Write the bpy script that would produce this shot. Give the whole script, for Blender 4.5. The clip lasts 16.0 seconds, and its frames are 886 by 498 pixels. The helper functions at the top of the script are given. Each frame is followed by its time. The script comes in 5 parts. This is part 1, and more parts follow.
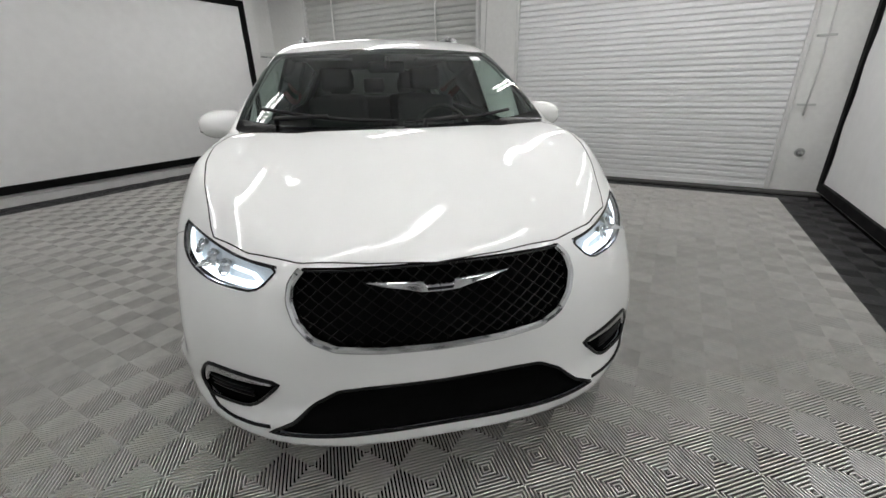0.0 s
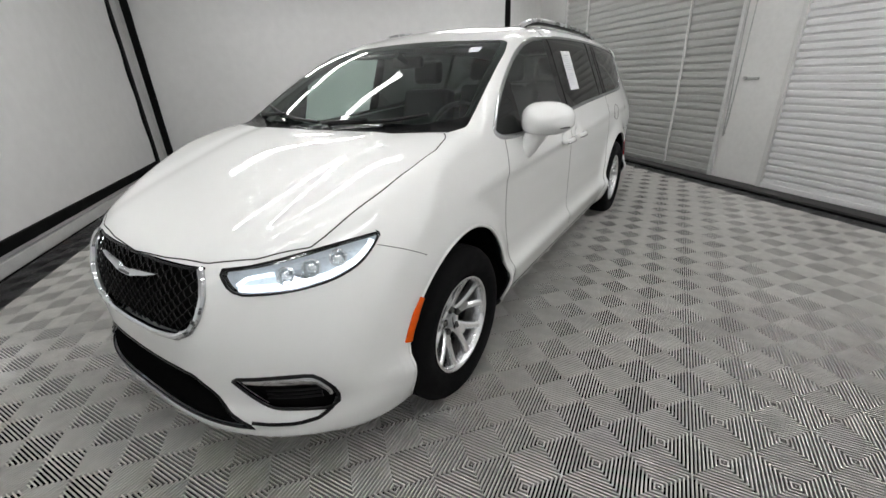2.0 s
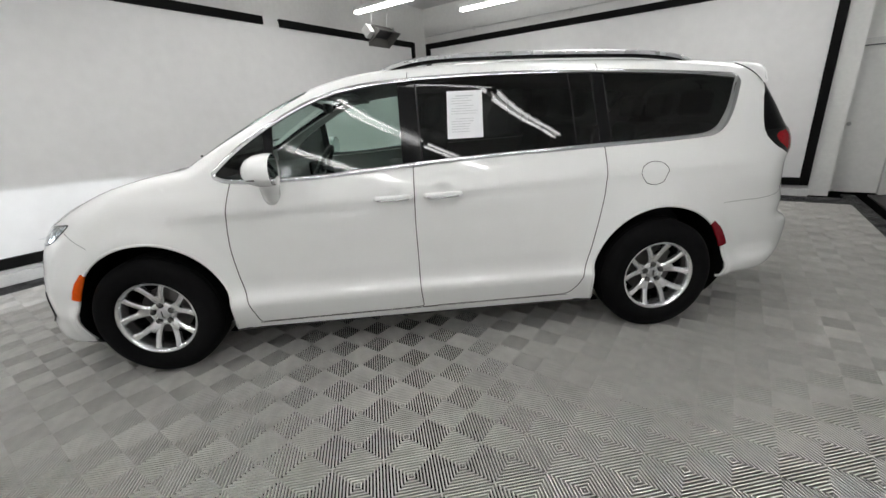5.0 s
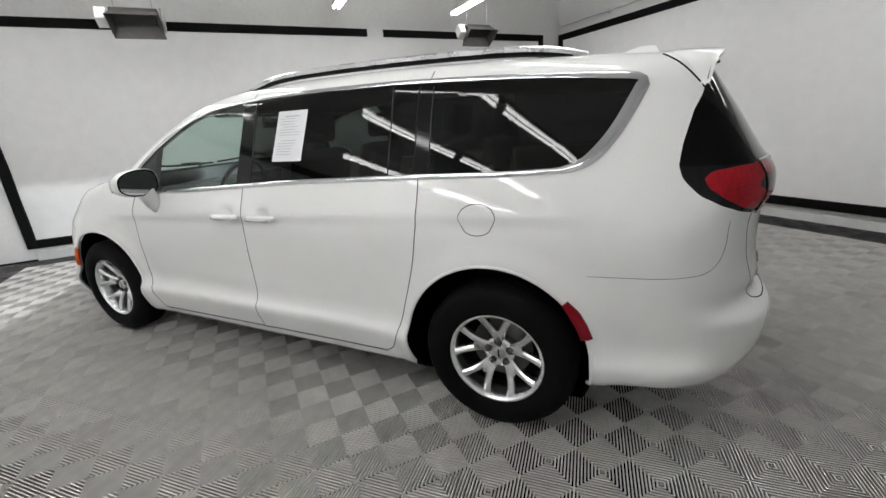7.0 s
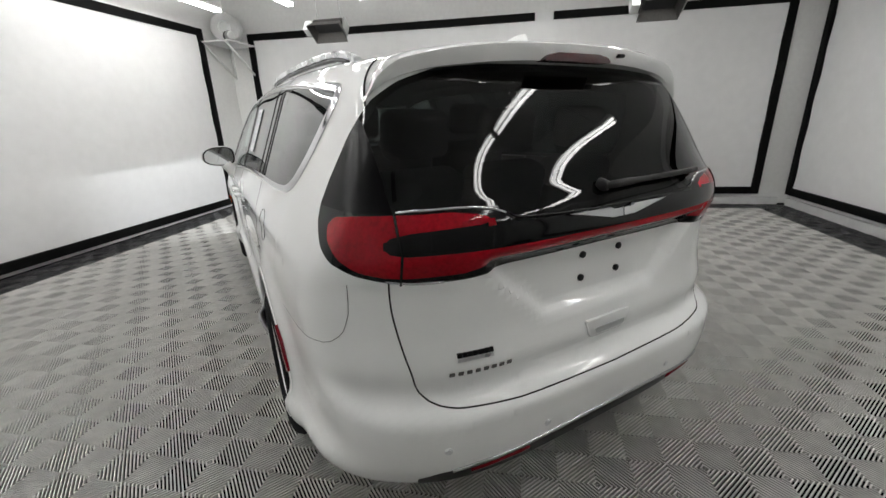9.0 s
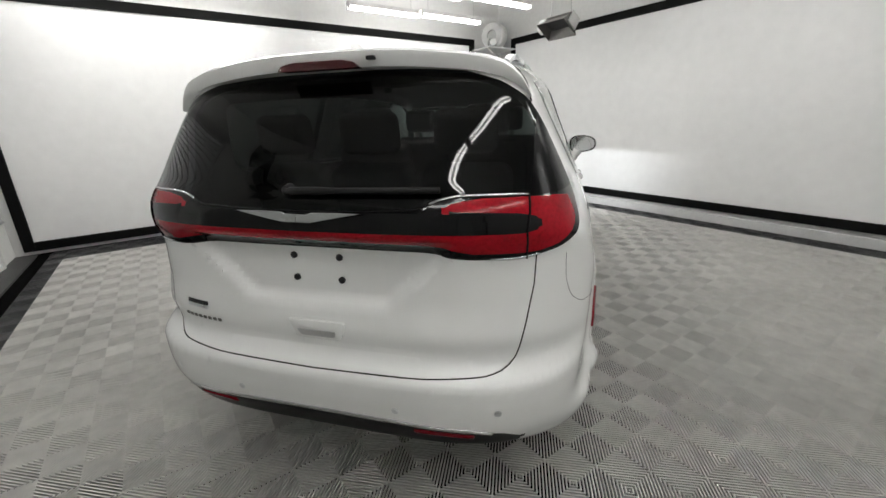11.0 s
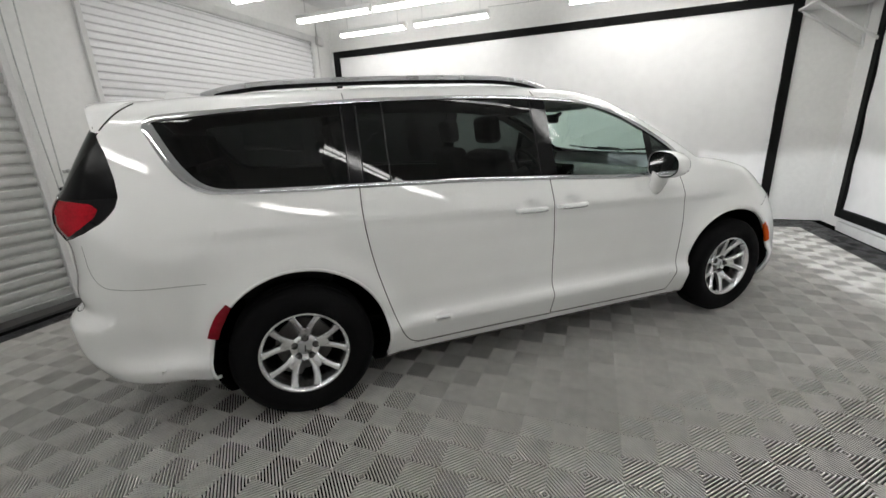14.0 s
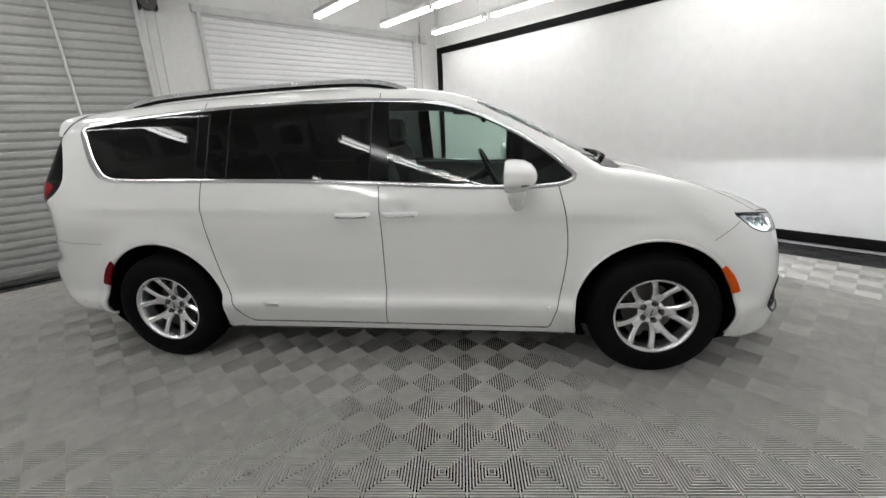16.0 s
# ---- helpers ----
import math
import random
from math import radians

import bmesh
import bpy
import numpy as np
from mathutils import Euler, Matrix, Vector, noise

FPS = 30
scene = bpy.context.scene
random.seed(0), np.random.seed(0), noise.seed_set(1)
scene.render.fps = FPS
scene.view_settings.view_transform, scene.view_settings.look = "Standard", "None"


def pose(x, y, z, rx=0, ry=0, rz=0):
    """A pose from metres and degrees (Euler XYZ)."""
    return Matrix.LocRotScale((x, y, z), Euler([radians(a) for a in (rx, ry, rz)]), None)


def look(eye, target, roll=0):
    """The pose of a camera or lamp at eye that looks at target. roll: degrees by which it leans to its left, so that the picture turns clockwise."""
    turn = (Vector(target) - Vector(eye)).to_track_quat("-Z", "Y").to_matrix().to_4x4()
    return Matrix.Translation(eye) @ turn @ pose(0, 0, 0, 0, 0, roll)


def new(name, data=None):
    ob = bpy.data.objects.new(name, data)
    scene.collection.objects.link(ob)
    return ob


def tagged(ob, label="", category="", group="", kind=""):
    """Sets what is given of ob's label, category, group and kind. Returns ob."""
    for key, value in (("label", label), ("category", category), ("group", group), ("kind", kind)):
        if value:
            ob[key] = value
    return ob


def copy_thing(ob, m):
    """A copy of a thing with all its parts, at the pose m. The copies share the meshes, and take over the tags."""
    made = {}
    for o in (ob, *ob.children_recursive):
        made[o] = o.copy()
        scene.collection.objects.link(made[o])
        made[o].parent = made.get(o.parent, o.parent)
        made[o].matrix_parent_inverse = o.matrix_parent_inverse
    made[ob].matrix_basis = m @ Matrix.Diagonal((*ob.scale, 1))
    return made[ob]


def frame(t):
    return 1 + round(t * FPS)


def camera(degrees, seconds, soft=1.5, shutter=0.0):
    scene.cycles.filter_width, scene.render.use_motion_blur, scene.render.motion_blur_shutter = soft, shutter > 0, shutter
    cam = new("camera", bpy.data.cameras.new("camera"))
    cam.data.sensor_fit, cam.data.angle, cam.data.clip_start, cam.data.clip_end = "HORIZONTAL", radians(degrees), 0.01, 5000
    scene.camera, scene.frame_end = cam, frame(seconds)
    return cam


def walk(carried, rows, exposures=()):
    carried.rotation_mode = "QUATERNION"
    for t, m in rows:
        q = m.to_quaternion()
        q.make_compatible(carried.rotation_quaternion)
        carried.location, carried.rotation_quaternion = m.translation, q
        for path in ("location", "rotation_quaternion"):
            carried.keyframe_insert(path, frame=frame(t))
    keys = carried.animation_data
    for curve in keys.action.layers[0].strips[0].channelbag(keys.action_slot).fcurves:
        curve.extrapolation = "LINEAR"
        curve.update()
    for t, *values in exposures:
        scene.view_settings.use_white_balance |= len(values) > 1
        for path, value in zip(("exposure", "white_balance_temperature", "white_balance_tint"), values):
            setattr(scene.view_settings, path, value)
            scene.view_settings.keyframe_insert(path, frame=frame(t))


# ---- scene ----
cam = camera(95.7, 16.0)
METRES, EYE, TILT, LEAN, TURN = 19.481, 1.5, 0.0, 0.0, 0.0
PATH = [
    (0, (-2.825, -2.112, 1.386), (-1.211, -1.204, 0.632), -1.2),
    (0.5, (-2.505, -2.500, 1.394), (-1.109, -1.297, 0.618), -1.8),
    (1, (-2.092, -2.810, 1.393), (-0.959, -1.364, 0.604), -1.9),
    (1.5, (-1.575, -3.067, 1.414), (-0.777, -1.418, 0.612), -3.1),
    (2, (-1.060, -3.215, 1.426), (-0.560, -1.450, 0.630), -2.7),
    (2.5, (-0.520, -3.286, 1.440), (-0.324, -1.444, 0.685), -2.9),
    (3, (0.007, -3.303, 1.433), (-0.093, -1.438, 0.717), -2.9),
    (3.5, (0.570, -3.216, 1.439), (0.181, -1.374, 0.764), -3.1),
    (3.7, (0.804, -3.164, 1.436), (0.300, -1.350, 0.763), -3.2),
    (5.8, (2.665, -1.809, 1.404), (1.264, -0.515, 0.805), -3.1),
    (6, (2.787, -1.623, 1.409), (1.320, -0.402, 0.811), -3.2),
    (6.5, (3.013, -1.125, 1.415), (1.401, -0.103, 0.818), -3.4),
    (7, (3.195, -0.619, 1.436), (1.463, 0.179, 0.834), -3.7),
    (7.5, (3.301, -0.128, 1.437), (1.477, 0.434, 0.841), -3.5),
    (8, (3.351, 0.365, 1.461), (1.467, 0.660, 0.857), -3.2),
    (8.2, (3.373, 0.570, 1.470), (1.477, 0.742, 0.856), -2.8),
    (10.3, (2.834, 2.507, 1.452), (1.382, 1.274, 0.845), -1.6),
    (10.5, (2.707, 2.656, 1.458), (1.358, 1.311, 0.849), -1.7),
    (11, (2.324, 2.957, 1.447), (1.248, 1.384, 0.839), -1.7),
    (11.5, (1.859, 3.221, 1.447), (1.088, 1.475, 0.848), -2.5),
    (12, (1.352, 3.370, 1.440), (0.887, 1.520, 0.840), -2.7),
    (12.5, (0.844, 3.422, 1.450), (0.655, 1.521, 0.857), -2.7),
    (13, (0.298, 3.419, 1.440), (0.402, 1.508, 0.859), -2.5),
    (13.5, (-0.255, 3.332, 1.457), (0.148, 1.458, 0.885), -2.5),
    (14, (-0.793, 3.220, 1.453), (-0.115, 1.425, 0.889), -2.5),
    (14.5, (-1.307, 3.007, 1.462), (-0.398, 1.316, 0.902), -2.6),
    (15, (-1.797, 2.745, 1.465), (-0.677, 1.187, 0.899), -2.9),
    (15.5, (-2.197, 2.402, 1.459), (-0.914, 0.978, 0.889), -2.8),
    (16, (-2.546, 2.003, 1.448), (-1.118, 0.726, 0.871), -2.7),
]
walk(cam, [(t, look(eye, target, roll)) for t, eye, target, roll in PATH],
     [(0, -0.15, 6480, 10), (1, -0.10, 6480, 10), (2, -0.03, 6480, 10), (3.5, 0.02, 6480, 10), (6, 0.06, 6500, 10), (8, 0.04, 6500, 10), (10.5, 0.25, 6600, 9), (11.5, 0.2, 6600, 9), (13, 0.02, 6620, 9), (14.5, 0.03, 6560, 9.5), (16, 0.06, 6540, 10)])

# ---- light ----
world = bpy.data.worlds.new("world")
scene.world = world
world.use_nodes = True
world.node_tree.nodes["Background"].inputs["Color"].default_value = (0.8, 0.85, 1.0, 1)
world.node_tree.nodes["Background"].inputs["Strength"].default_value = 0.05
TUBE_POWER = 19.6
HEADLAMP_POWER = 2.6
BEAM_WATTS = 62.0


# ---- materials ----
def material(name, color, rough=0.5, metal=0.0, coat=0.0, noise_scale=0.0, noise_amount=0.0, bump=0.0, bump_scale=200.0,
             emission=None, power=0.0, vary=0.0, spec=0.5):
    """A principled material with variation at two scales and fine relief."""
    m = bpy.data.materials.new(name)
    m.use_nodes = True
    nt = m.node_tree
    bsdf = nt.nodes["Principled BSDF"]
    bsdf.inputs["Base Color"].default_value = (*color, 1)
    bsdf.inputs["Roughness"].default_value = rough
    bsdf.inputs["Metallic"].default_value = metal
    bsdf.inputs["Coat Weight"].default_value = coat
    bsdf.inputs["Coat Roughness"].default_value = 0.03
    bsdf.inputs["Specular IOR Level"].default_value = spec
    if emission:
        bsdf.inputs["Emission Color"].default_value = (*emission, 1)
        bsdf.inputs["Emission Strength"].default_value = power
    coords = nt.nodes.new("ShaderNodeTexCoord")
    if noise_scale:
        big = nt.nodes.new("ShaderNodeTexNoise")
        big.inputs["Scale"].default_value = noise_scale
        big.inputs["Detail"].default_value = 6
        small = nt.nodes.new("ShaderNodeTexNoise")
        small.inputs["Scale"].default_value = noise_scale * 14
        small.inputs["Detail"].default_value = 4
        nt.links.new(coords.outputs["Object"], big.inputs["Vector"])
        nt.links.new(coords.outputs["Object"], small.inputs["Vector"])
        add = nt.nodes.new("ShaderNodeMath")
        add.operation = "ADD"
        nt.links.new(big.outputs["Fac"], add.inputs[0])
        nt.links.new(small.outputs["Fac"], add.inputs[1])
        ramp = nt.nodes.new("ShaderNodeMapRange")
        ramp.inputs["From Min"].default_value = 0.7
        ramp.inputs["From Max"].default_value = 1.3
        ramp.inputs["To Min"].default_value = 1 - noise_amount
        ramp.inputs["To Max"].default_value = 1 + noise_amount * 0.5
        nt.links.new(add.outputs[0], ramp.inputs["Value"])
        last = ramp.outputs[0]
        if vary:
            info = nt.nodes.new("ShaderNodeObjectInfo")
            spread = nt.nodes.new("ShaderNodeMapRange")
            spread.inputs["To Min"].default_value = 1 - vary
            spread.inputs["To Max"].default_value = 1 + vary
            nt.links.new(info.outputs["Random"], spread.inputs["Value"])
            mul = nt.nodes.new("ShaderNodeMath")
            mul.operation = "MULTIPLY"
            nt.links.new(last, mul.inputs[0])
            nt.links.new(spread.outputs[0], mul.inputs[1])
            last = mul.outputs[0]
        mix = nt.nodes.new("ShaderNodeVectorMath")
        mix.operation = "SCALE"
        mix.inputs[0].default_value = color
        nt.links.new(last, mix.inputs["Scale"])
        nt.links.new(mix.outputs[0], bsdf.inputs["Base Color"])
        rr = nt.nodes.new("ShaderNodeMapRange")
        rr.inputs["From Min"].default_value = 0.3
        rr.inputs["From Max"].default_value = 0.7
        rr.inputs["To Min"].default_value = max(0.02, rough - 0.08 * min(1, noise_amount * 5))
        rr.inputs["To Max"].default_value = min(1, rough + 0.08 * min(1, noise_amount * 5))
        nt.links.new(big.outputs["Fac"], rr.inputs["Value"])
        nt.links.new(rr.outputs[0], bsdf.inputs["Roughness"])
    if bump:
        fine = nt.nodes.new("ShaderNodeTexNoise")
        fine.inputs["Scale"].default_value = bump_scale
        fine.inputs["Detail"].default_value = 3
        nt.links.new(coords.outputs["Object"], fine.inputs["Vector"])
        b = nt.nodes.new("ShaderNodeBump")
        b.inputs["Strength"].default_value = bump
        b.inputs["Distance"].default_value = 0.01
        nt.links.new(fine.outputs["Fac"], b.inputs["Height"])
        nt.links.new(b.outputs[0], bsdf.inputs["Normal"])
    return m


def glass_material(name, tint, ior=1.75, rough=0.0):
    """A thin pane: tinted see-through with mirror gloss by Fresnel."""
    m = bpy.data.materials.new(name)
    m.use_nodes = True
    nt = m.node_tree
    nt.nodes.remove(nt.nodes["Principled BSDF"])
    clear = nt.nodes.new("ShaderNodeBsdfTransparent")
    clear.inputs["Color"].default_value = (*tint, 1)
    gloss = nt.nodes.new("ShaderNodeBsdfGlossy")
    gloss.inputs["Roughness"].default_value = rough
    gloss.inputs["Color"].default_value = (1, 1, 1, 1)
    # gloss rises towards grazing view, alike from both sides of the pane
    base = ((ior - 1) / (ior + 1)) ** 2
    facing = nt.nodes.new("ShaderNodeLayerWeight")
    facing.inputs["Blend"].default_value = 0.5
    power = nt.nodes.new("ShaderNodeMath")
    power.operation = "POWER"
    power.inputs[1].default_value = 5.0
    nt.links.new(facing.outputs["Facing"], power.inputs[0])
    fres = nt.nodes.new("ShaderNodeMapRange")
    fres.inputs["To Min"].default_value = base
    fres.inputs["To Max"].default_value = 1.0
    nt.links.new(power.outputs[0], fres.inputs["Value"])
    mix = nt.nodes.new("ShaderNodeMixShader")
    nt.links.new(fres.outputs[0], mix.inputs[0])
    nt.links.new(clear.outputs[0], mix.inputs[1])
    nt.links.new(gloss.outputs[0], mix.inputs[2])
    nt.links.new(mix.outputs[0], nt.nodes["Material Output"].inputs["Surface"])
    return m


PAINT = material("white car paint", (0.86, 0.867, 0.857), 0.38, coat=1.0, spec=0.2, noise_scale=0.7, noise_amount=0.012)
CHROME = material("chrome", (0.56, 0.57, 0.58), 0.09, 1.0)
MIRROR = material("mirror silver", (0.82, 0.83, 0.84), 0.03, 1.0)
SATIN = material("satin silver", (0.62, 0.63, 0.64), 0.28, 1.0, noise_scale=9, noise_amount=0.05)
ALLOY = material("painted alloy", (0.84, 0.85, 0.86), 0.22, 1.0, noise_scale=12, noise_amount=0.06)
RUBBER = material("tyre rubber", (0.0055, 0.0055, 0.006), 0.75, spec=0.10, noise_scale=14, noise_amount=0.25, bump=0.15, bump_scale=300)
BLACK_PLASTIC = material("black plastic", (0.009, 0.009, 0.0095), 0.45, spec=0.3, noise_scale=20, noise_amount=0.15, bump=0.06, bump_scale=500)
GLOSS_BLACK = material("gloss black", (0.003, 0.003, 0.0035), 0.08, spec=0.25)
CORNER_BLACK = material("black corner plastic", (0.0025, 0.0025, 0.003), 0.22, spec=0.1, noise_scale=20, noise_amount=0.1)
GRILLE_BLACK = material("moulded black mesh", (0.004, 0.004, 0.004), 0.35, spec=0.18)
DISC_STEEL = material("dull brake steel", (0.16, 0.155, 0.15), 0.5, 0.8, noise_scale=12, noise_amount=0.25)
SEAM = material("shadowed gap", (0.02, 0.02, 0.02), 0.9, spec=0.1)
DARK_LINER = material("wheel well felt", (0.005, 0.005, 0.005), 0.95, spec=0.0, noise_scale=30, noise_amount=0.2)
WINDSHIELD = glass_material("clear glass", (0.76, 0.86, 0.82), 1.42)
FRONT_GLASS = glass_material("green tinted glass", (0.72, 0.84, 0.79), 1.4)
PRIVACY = glass_material("privacy glass", (0.075, 0.085, 0.082), 1.36)
LENS = glass_material("lamp lens", (0.93, 0.95, 0.97))
RED_LENS = material("red lamp lens", (0.34, 0.004, 0.012), 0.16, coat=0.15, spec=0.15, noise_scale=6, noise_amount=0.35)
STOP_LENS = material("dark stop lamp lens", (0.055, 0.004, 0.006), 0.15, coat=0.6, noise_scale=30, noise_amount=0.2)
SIDE_RED = material("dark red reflector", (0.22, 0.004, 0.012), 0.18, coat=0.2, spec=0.25, noise_scale=40, noise_amount=0.2)
AMBER = material("amber lens", (0.80, 0.105, 0.006), 0.2, coat=0.3, spec=0.25, noise_scale=40, noise_amount=0.15)
LED = material("lit white lamp", (0.9, 0.95, 1.0), 0.3, emission=(0.86, 0.94, 1.0), power=HEADLAMP_POWER)
# emission stands in for LED light falling on the bowl
GLOW_BOWL = material("lamp bowl with added glow", (0.30, 0.34, 0.37), 0.3, emission=(0.86, 0.94, 1.0), power=0.30, noise_scale=9, noise_amount=0.3)
REFLECTOR = material("lamp reflector", (0.75, 0.78, 0.8), 0.15, 1.0)
CLOTH = material("grey seat cloth", (0.06, 0.06, 0.063), 0.85, noise_scale=30, noise_amount=0.15, bump=0.2, bump_scale=400)
TRIM_GREY = material("grey cabin trim", (0.28, 0.285, 0.275), 0.7, noise_scale=10, noise_amount=0.08)
PAPER = material("white paper", (0.80, 0.81, 0.83), 0.8, noise_scale=9, noise_amount=0.03)
INK = material("grey ink", (0.52, 0.53, 0.55), 0.9)
FABRIC = material("white screen fabric", (0.76, 0.76, 0.757), 0.75, noise_scale=0.55, noise_amount=0.045, bump=0.02, bump_scale=3)
FRAME_BLACK = material("black frame tape", (0.005, 0.005, 0.005), 0.65, spec=0.10, noise_scale=6, noise_amount=0.3, bump=0.05)
WALL_PAINT = material("painted wall", (0.76, 0.76, 0.745), 0.6, noise_scale=1.3, noise_amount=0.06, bump=0.05, bump_scale=60)
CEILING_PAINT = material("painted ceiling", (0.74, 0.74, 0.74), 0.7, noise_scale=0.9, noise_amount=0.07, bump=0.05, bump_scale=30)
DOOR_WHITE = material("white door slats", (0.78, 0.78, 0.785), 0.42, noise_scale=1.5, noise_amount=0.05)
DOOR_GREY = material("grey door slats", (0.47, 0.475, 0.46), 0.42, noise_scale=1.5, noise_amount=0.09)
STEEL = material("galvanised steel", (0.50, 0.51, 0.50), 0.38, 0.8, noise_scale=8, noise_amount=0.2)
HOOD_STEEL = material("sooted steel", (0.11, 0.105, 0.10), 0.5, 0.5, noise_scale=7, noise_amount=0.25)
DULL_WHITE = material("dull white steel", (0.66, 0.66, 0.65), 0.5, noise_scale=6, noise_amount=0.12)
ROPE = material("white cord", (0.74, 0.74, 0.72), 0.8)
TUBE = material("lit lamp tube", (1, 1, 1), 0.4, emission=(1.0, 0.995, 0.985), power=TUBE_POWER)
TILE_LIGHT = material("light grey plastic tile", (0.645, 0.630, 0.598), 0.34, spec=0.5, noise_scale=1.1, noise_amount=0.16, vary=0.05, bump=0.04)
TILE_DARK = material("black plastic tile", (0.035, 0.035, 0.037), 0.34, spec=0.5, noise_scale=1.1, noise_amount=0.2, vary=0.08, bump=0.04)
# near-black colour puts the shade of the rib gaps into the slab
SUBFLOOR = material("slab blackened for gap shade", (0.006, 0.006, 0.006), 0.95, spec=0.0, noise_scale=3, noise_amount=0.3)
MAT_BLACK = material("black threshold", (0.055, 0.054, 0.053), 0.65, noise_scale=4, noise_amount=0.35, bump=0.08, bump_scale=80)


# ---- mesh helpers ----
def mesh_of(name, verts, faces, smooth=False):
    me = bpy.data.meshes.new(name)
    me.from_pydata([tuple(v) for v in verts], [], [tuple(f) for f in faces])
    me.validate()
    if smooth:
        me.polygons.foreach_set("use_smooth", [True] * len(me.polygons))
    me.update()
    return me


class Shape:
    """Vertices and faces gathered for one mesh."""

    def __init__(self):
        self.v, self.f = [], []

    def add(self, verts, faces):
        n = len(self.v)
        self.v += [tuple(p) for p in verts]
        self.f += [tuple(i + n for i in q) for q in faces]
        return self

    def box(self, x0, y0, z0, x1, y1, z1, m=None):
        v = [Vector(p) for p in ((x0, y0, z0), (x1, y0, z0), (x1, y1, z0), (x0, y1, z0), (x0, y0, z1), (x1, y0, z1), (x1, y1, z1), (x0, y1, z1))]
        if m is not None:
            v = [m @ p for p in v]
        return self.add(v, [(0, 3, 2, 1), (4, 5, 6, 7), (0, 1, 5, 4), (1, 2, 6, 5), (2, 3, 7, 6), (3, 0, 4, 7)])

    def tube(self, pts, r, sides=8, closed=False, caps=True):
        pts = [Vector(p) for p in pts]
        n = len(pts)
        rad = r if isinstance(r, (list, tuple)) else [r] * n
        base = len(self.v)
        up = None
        for i, p in enumerate(pts):
            a = pts[(i - 1) % n] if closed or i else p
            b = pts[(i + 1) % n] if closed or i < n - 1 else p
            t = (b - a).normalized()
            if up is None:
                up = Vector((0, 0, 1)) if abs(t.z) < 0.9 else Vector((1, 0, 0))
            s = t.cross(up).normalized()
            up = s.cross(t).normalized()
            for k in range(sides):
                w = 2 * math.pi * k / sides
                self.v.append(tuple(p + (s * math.cos(w) + up * math.sin(w)) * rad[i]))
        for i in range(n if closed else n - 1):
            j = (i + 1) % n
            for k in range(sides):
                l = (k + 1) % sides
                self.f.append((base + i * sides + k, base + i * sides + l, base + j * sides + l, base + j * sides + k))
        if caps and not closed:
            self.f.append(tuple(base + k for k in reversed(range(sides))))
            self.f.append(tuple(base + (n - 1) * sides + k for k in range(sides)))
        return self

    def strip(self, pts, normals, w, h, closed=False, lift=0.0):
        """A flat bar of width w and height h swept along pts, standing on the surface with those normals."""
        pts = [Vector(p) for p in pts]
        n, base = len(pts), len(self.v)
        for i, p in enumerate(pts):
            a = pts[(i - 1) % n] if closed or i else p
            b = pts[(i + 1) % n] if closed or i < n - 1 else p
            nn = Vector(normals[i]).normalized()
            s = (b - a).normalized().cross(nn).normalized()
            ww = w[i] if isinstance(w, (list, tuple)) else w
            q = p + nn * lift
            for du, dn in ((-0.5, -0.4), (-0.5, 0.55), (-0.22, 1), (0.22, 1), (0.5, 0.55), (0.5, -0.4)):
                self.v.append(tuple(q + s * du * ww + nn * dn * h))
        for i in range(n if closed else n - 1):
            j = (i + 1) % n
            for k in range(6):
                l = (k + 1) % 6
                self.f.append((base + i * 6 + k, base + j * 6 + k, base + j * 6 + l, base + i * 6 + l))
        if not closed:
            self.f.append(tuple(base + k for k in range(6)))
            self.f.append(tuple(base + (n - 1) * 6 + k for k in reversed(range(6))))
        return self

    def lathe(self, prof, m, segs=32, closed=False):
        """A profile of (radius, height) turned about the z axis of m."""
        base, n = len(self.v), len(prof)
        for k in range(segs):
            a = 2 * math.pi * k / segs
            for r, h in prof:
                self.v.append(tuple(m @ Vector((r * math.cos(a), r * math.sin(a), h))))
        for k in range(segs):
            l = (k + 1) % segs
            for i in range(n if closed else n - 1):
                j = (i + 1) % n
                self.f.append((base + k * n + i, base + l * n + i, base + l * n + j, base + k * n + j))
        return self

    def prism(self, outline, place, depth, bulge=0.0):
        """A flat outline of (a, b), put by place(a, b, c), from c = 0 to depth."""
        n = len(outline)
        self_base = len(self.v)
        for c in (0.0, depth):
            for a, b in outline:
                self.v.append(tuple(place(a, b, c)))
        self.f.append(tuple(self_base + i for i in reversed(range(n))))
        self.f.append(tuple(self_base + n + i for i in range(n)))
        for i in range(n):
            j = (i + 1) % n
            self.f.append((self_base + i, self_base + j, self_base + n + j, self_base + n + i))
        return self

    def mesh(self, name, smooth=False, bevel=0.0, segments=2, angle=None):
        me = mesh_of(name, self.v, self.f)
        bm = bmesh.new()
        bm.from_mesh(me)
        bmesh.ops.recalc_face_normals(bm, faces=bm.faces)
        if bevel:
            edges = [e for e in bm.edges if len(e.link_faces) == 2 and e.calc_face_angle(0) > 0.6]
            bmesh.ops.bevel(bm, geom=edges, offset=bevel, segments=segments, affect="EDGES", profile=0.5)
        for q in bm.faces:
            q.smooth = smooth
        if smooth and angle is not None:
            for e in bm.edges:
                if len(e.link_faces) == 2 and e.calc_face_angle(0) > angle:
                    e.smooth = False
        bm.to_mesh(me)
        bm.free()
        return me


def part(name, me, mat, parent, label=""):
    """One mesh as a part of a thing or of a part."""
    ob = new(name, me)
    if not me.materials:
        me.materials.append(mat)
    if parent is not None:
        ob.parent = parent
    if label:
        ob["label"] = label
    return ob


def thing(name, label, category, kind="", group=""):
    return tagged(new(name), label, category, group, kind)


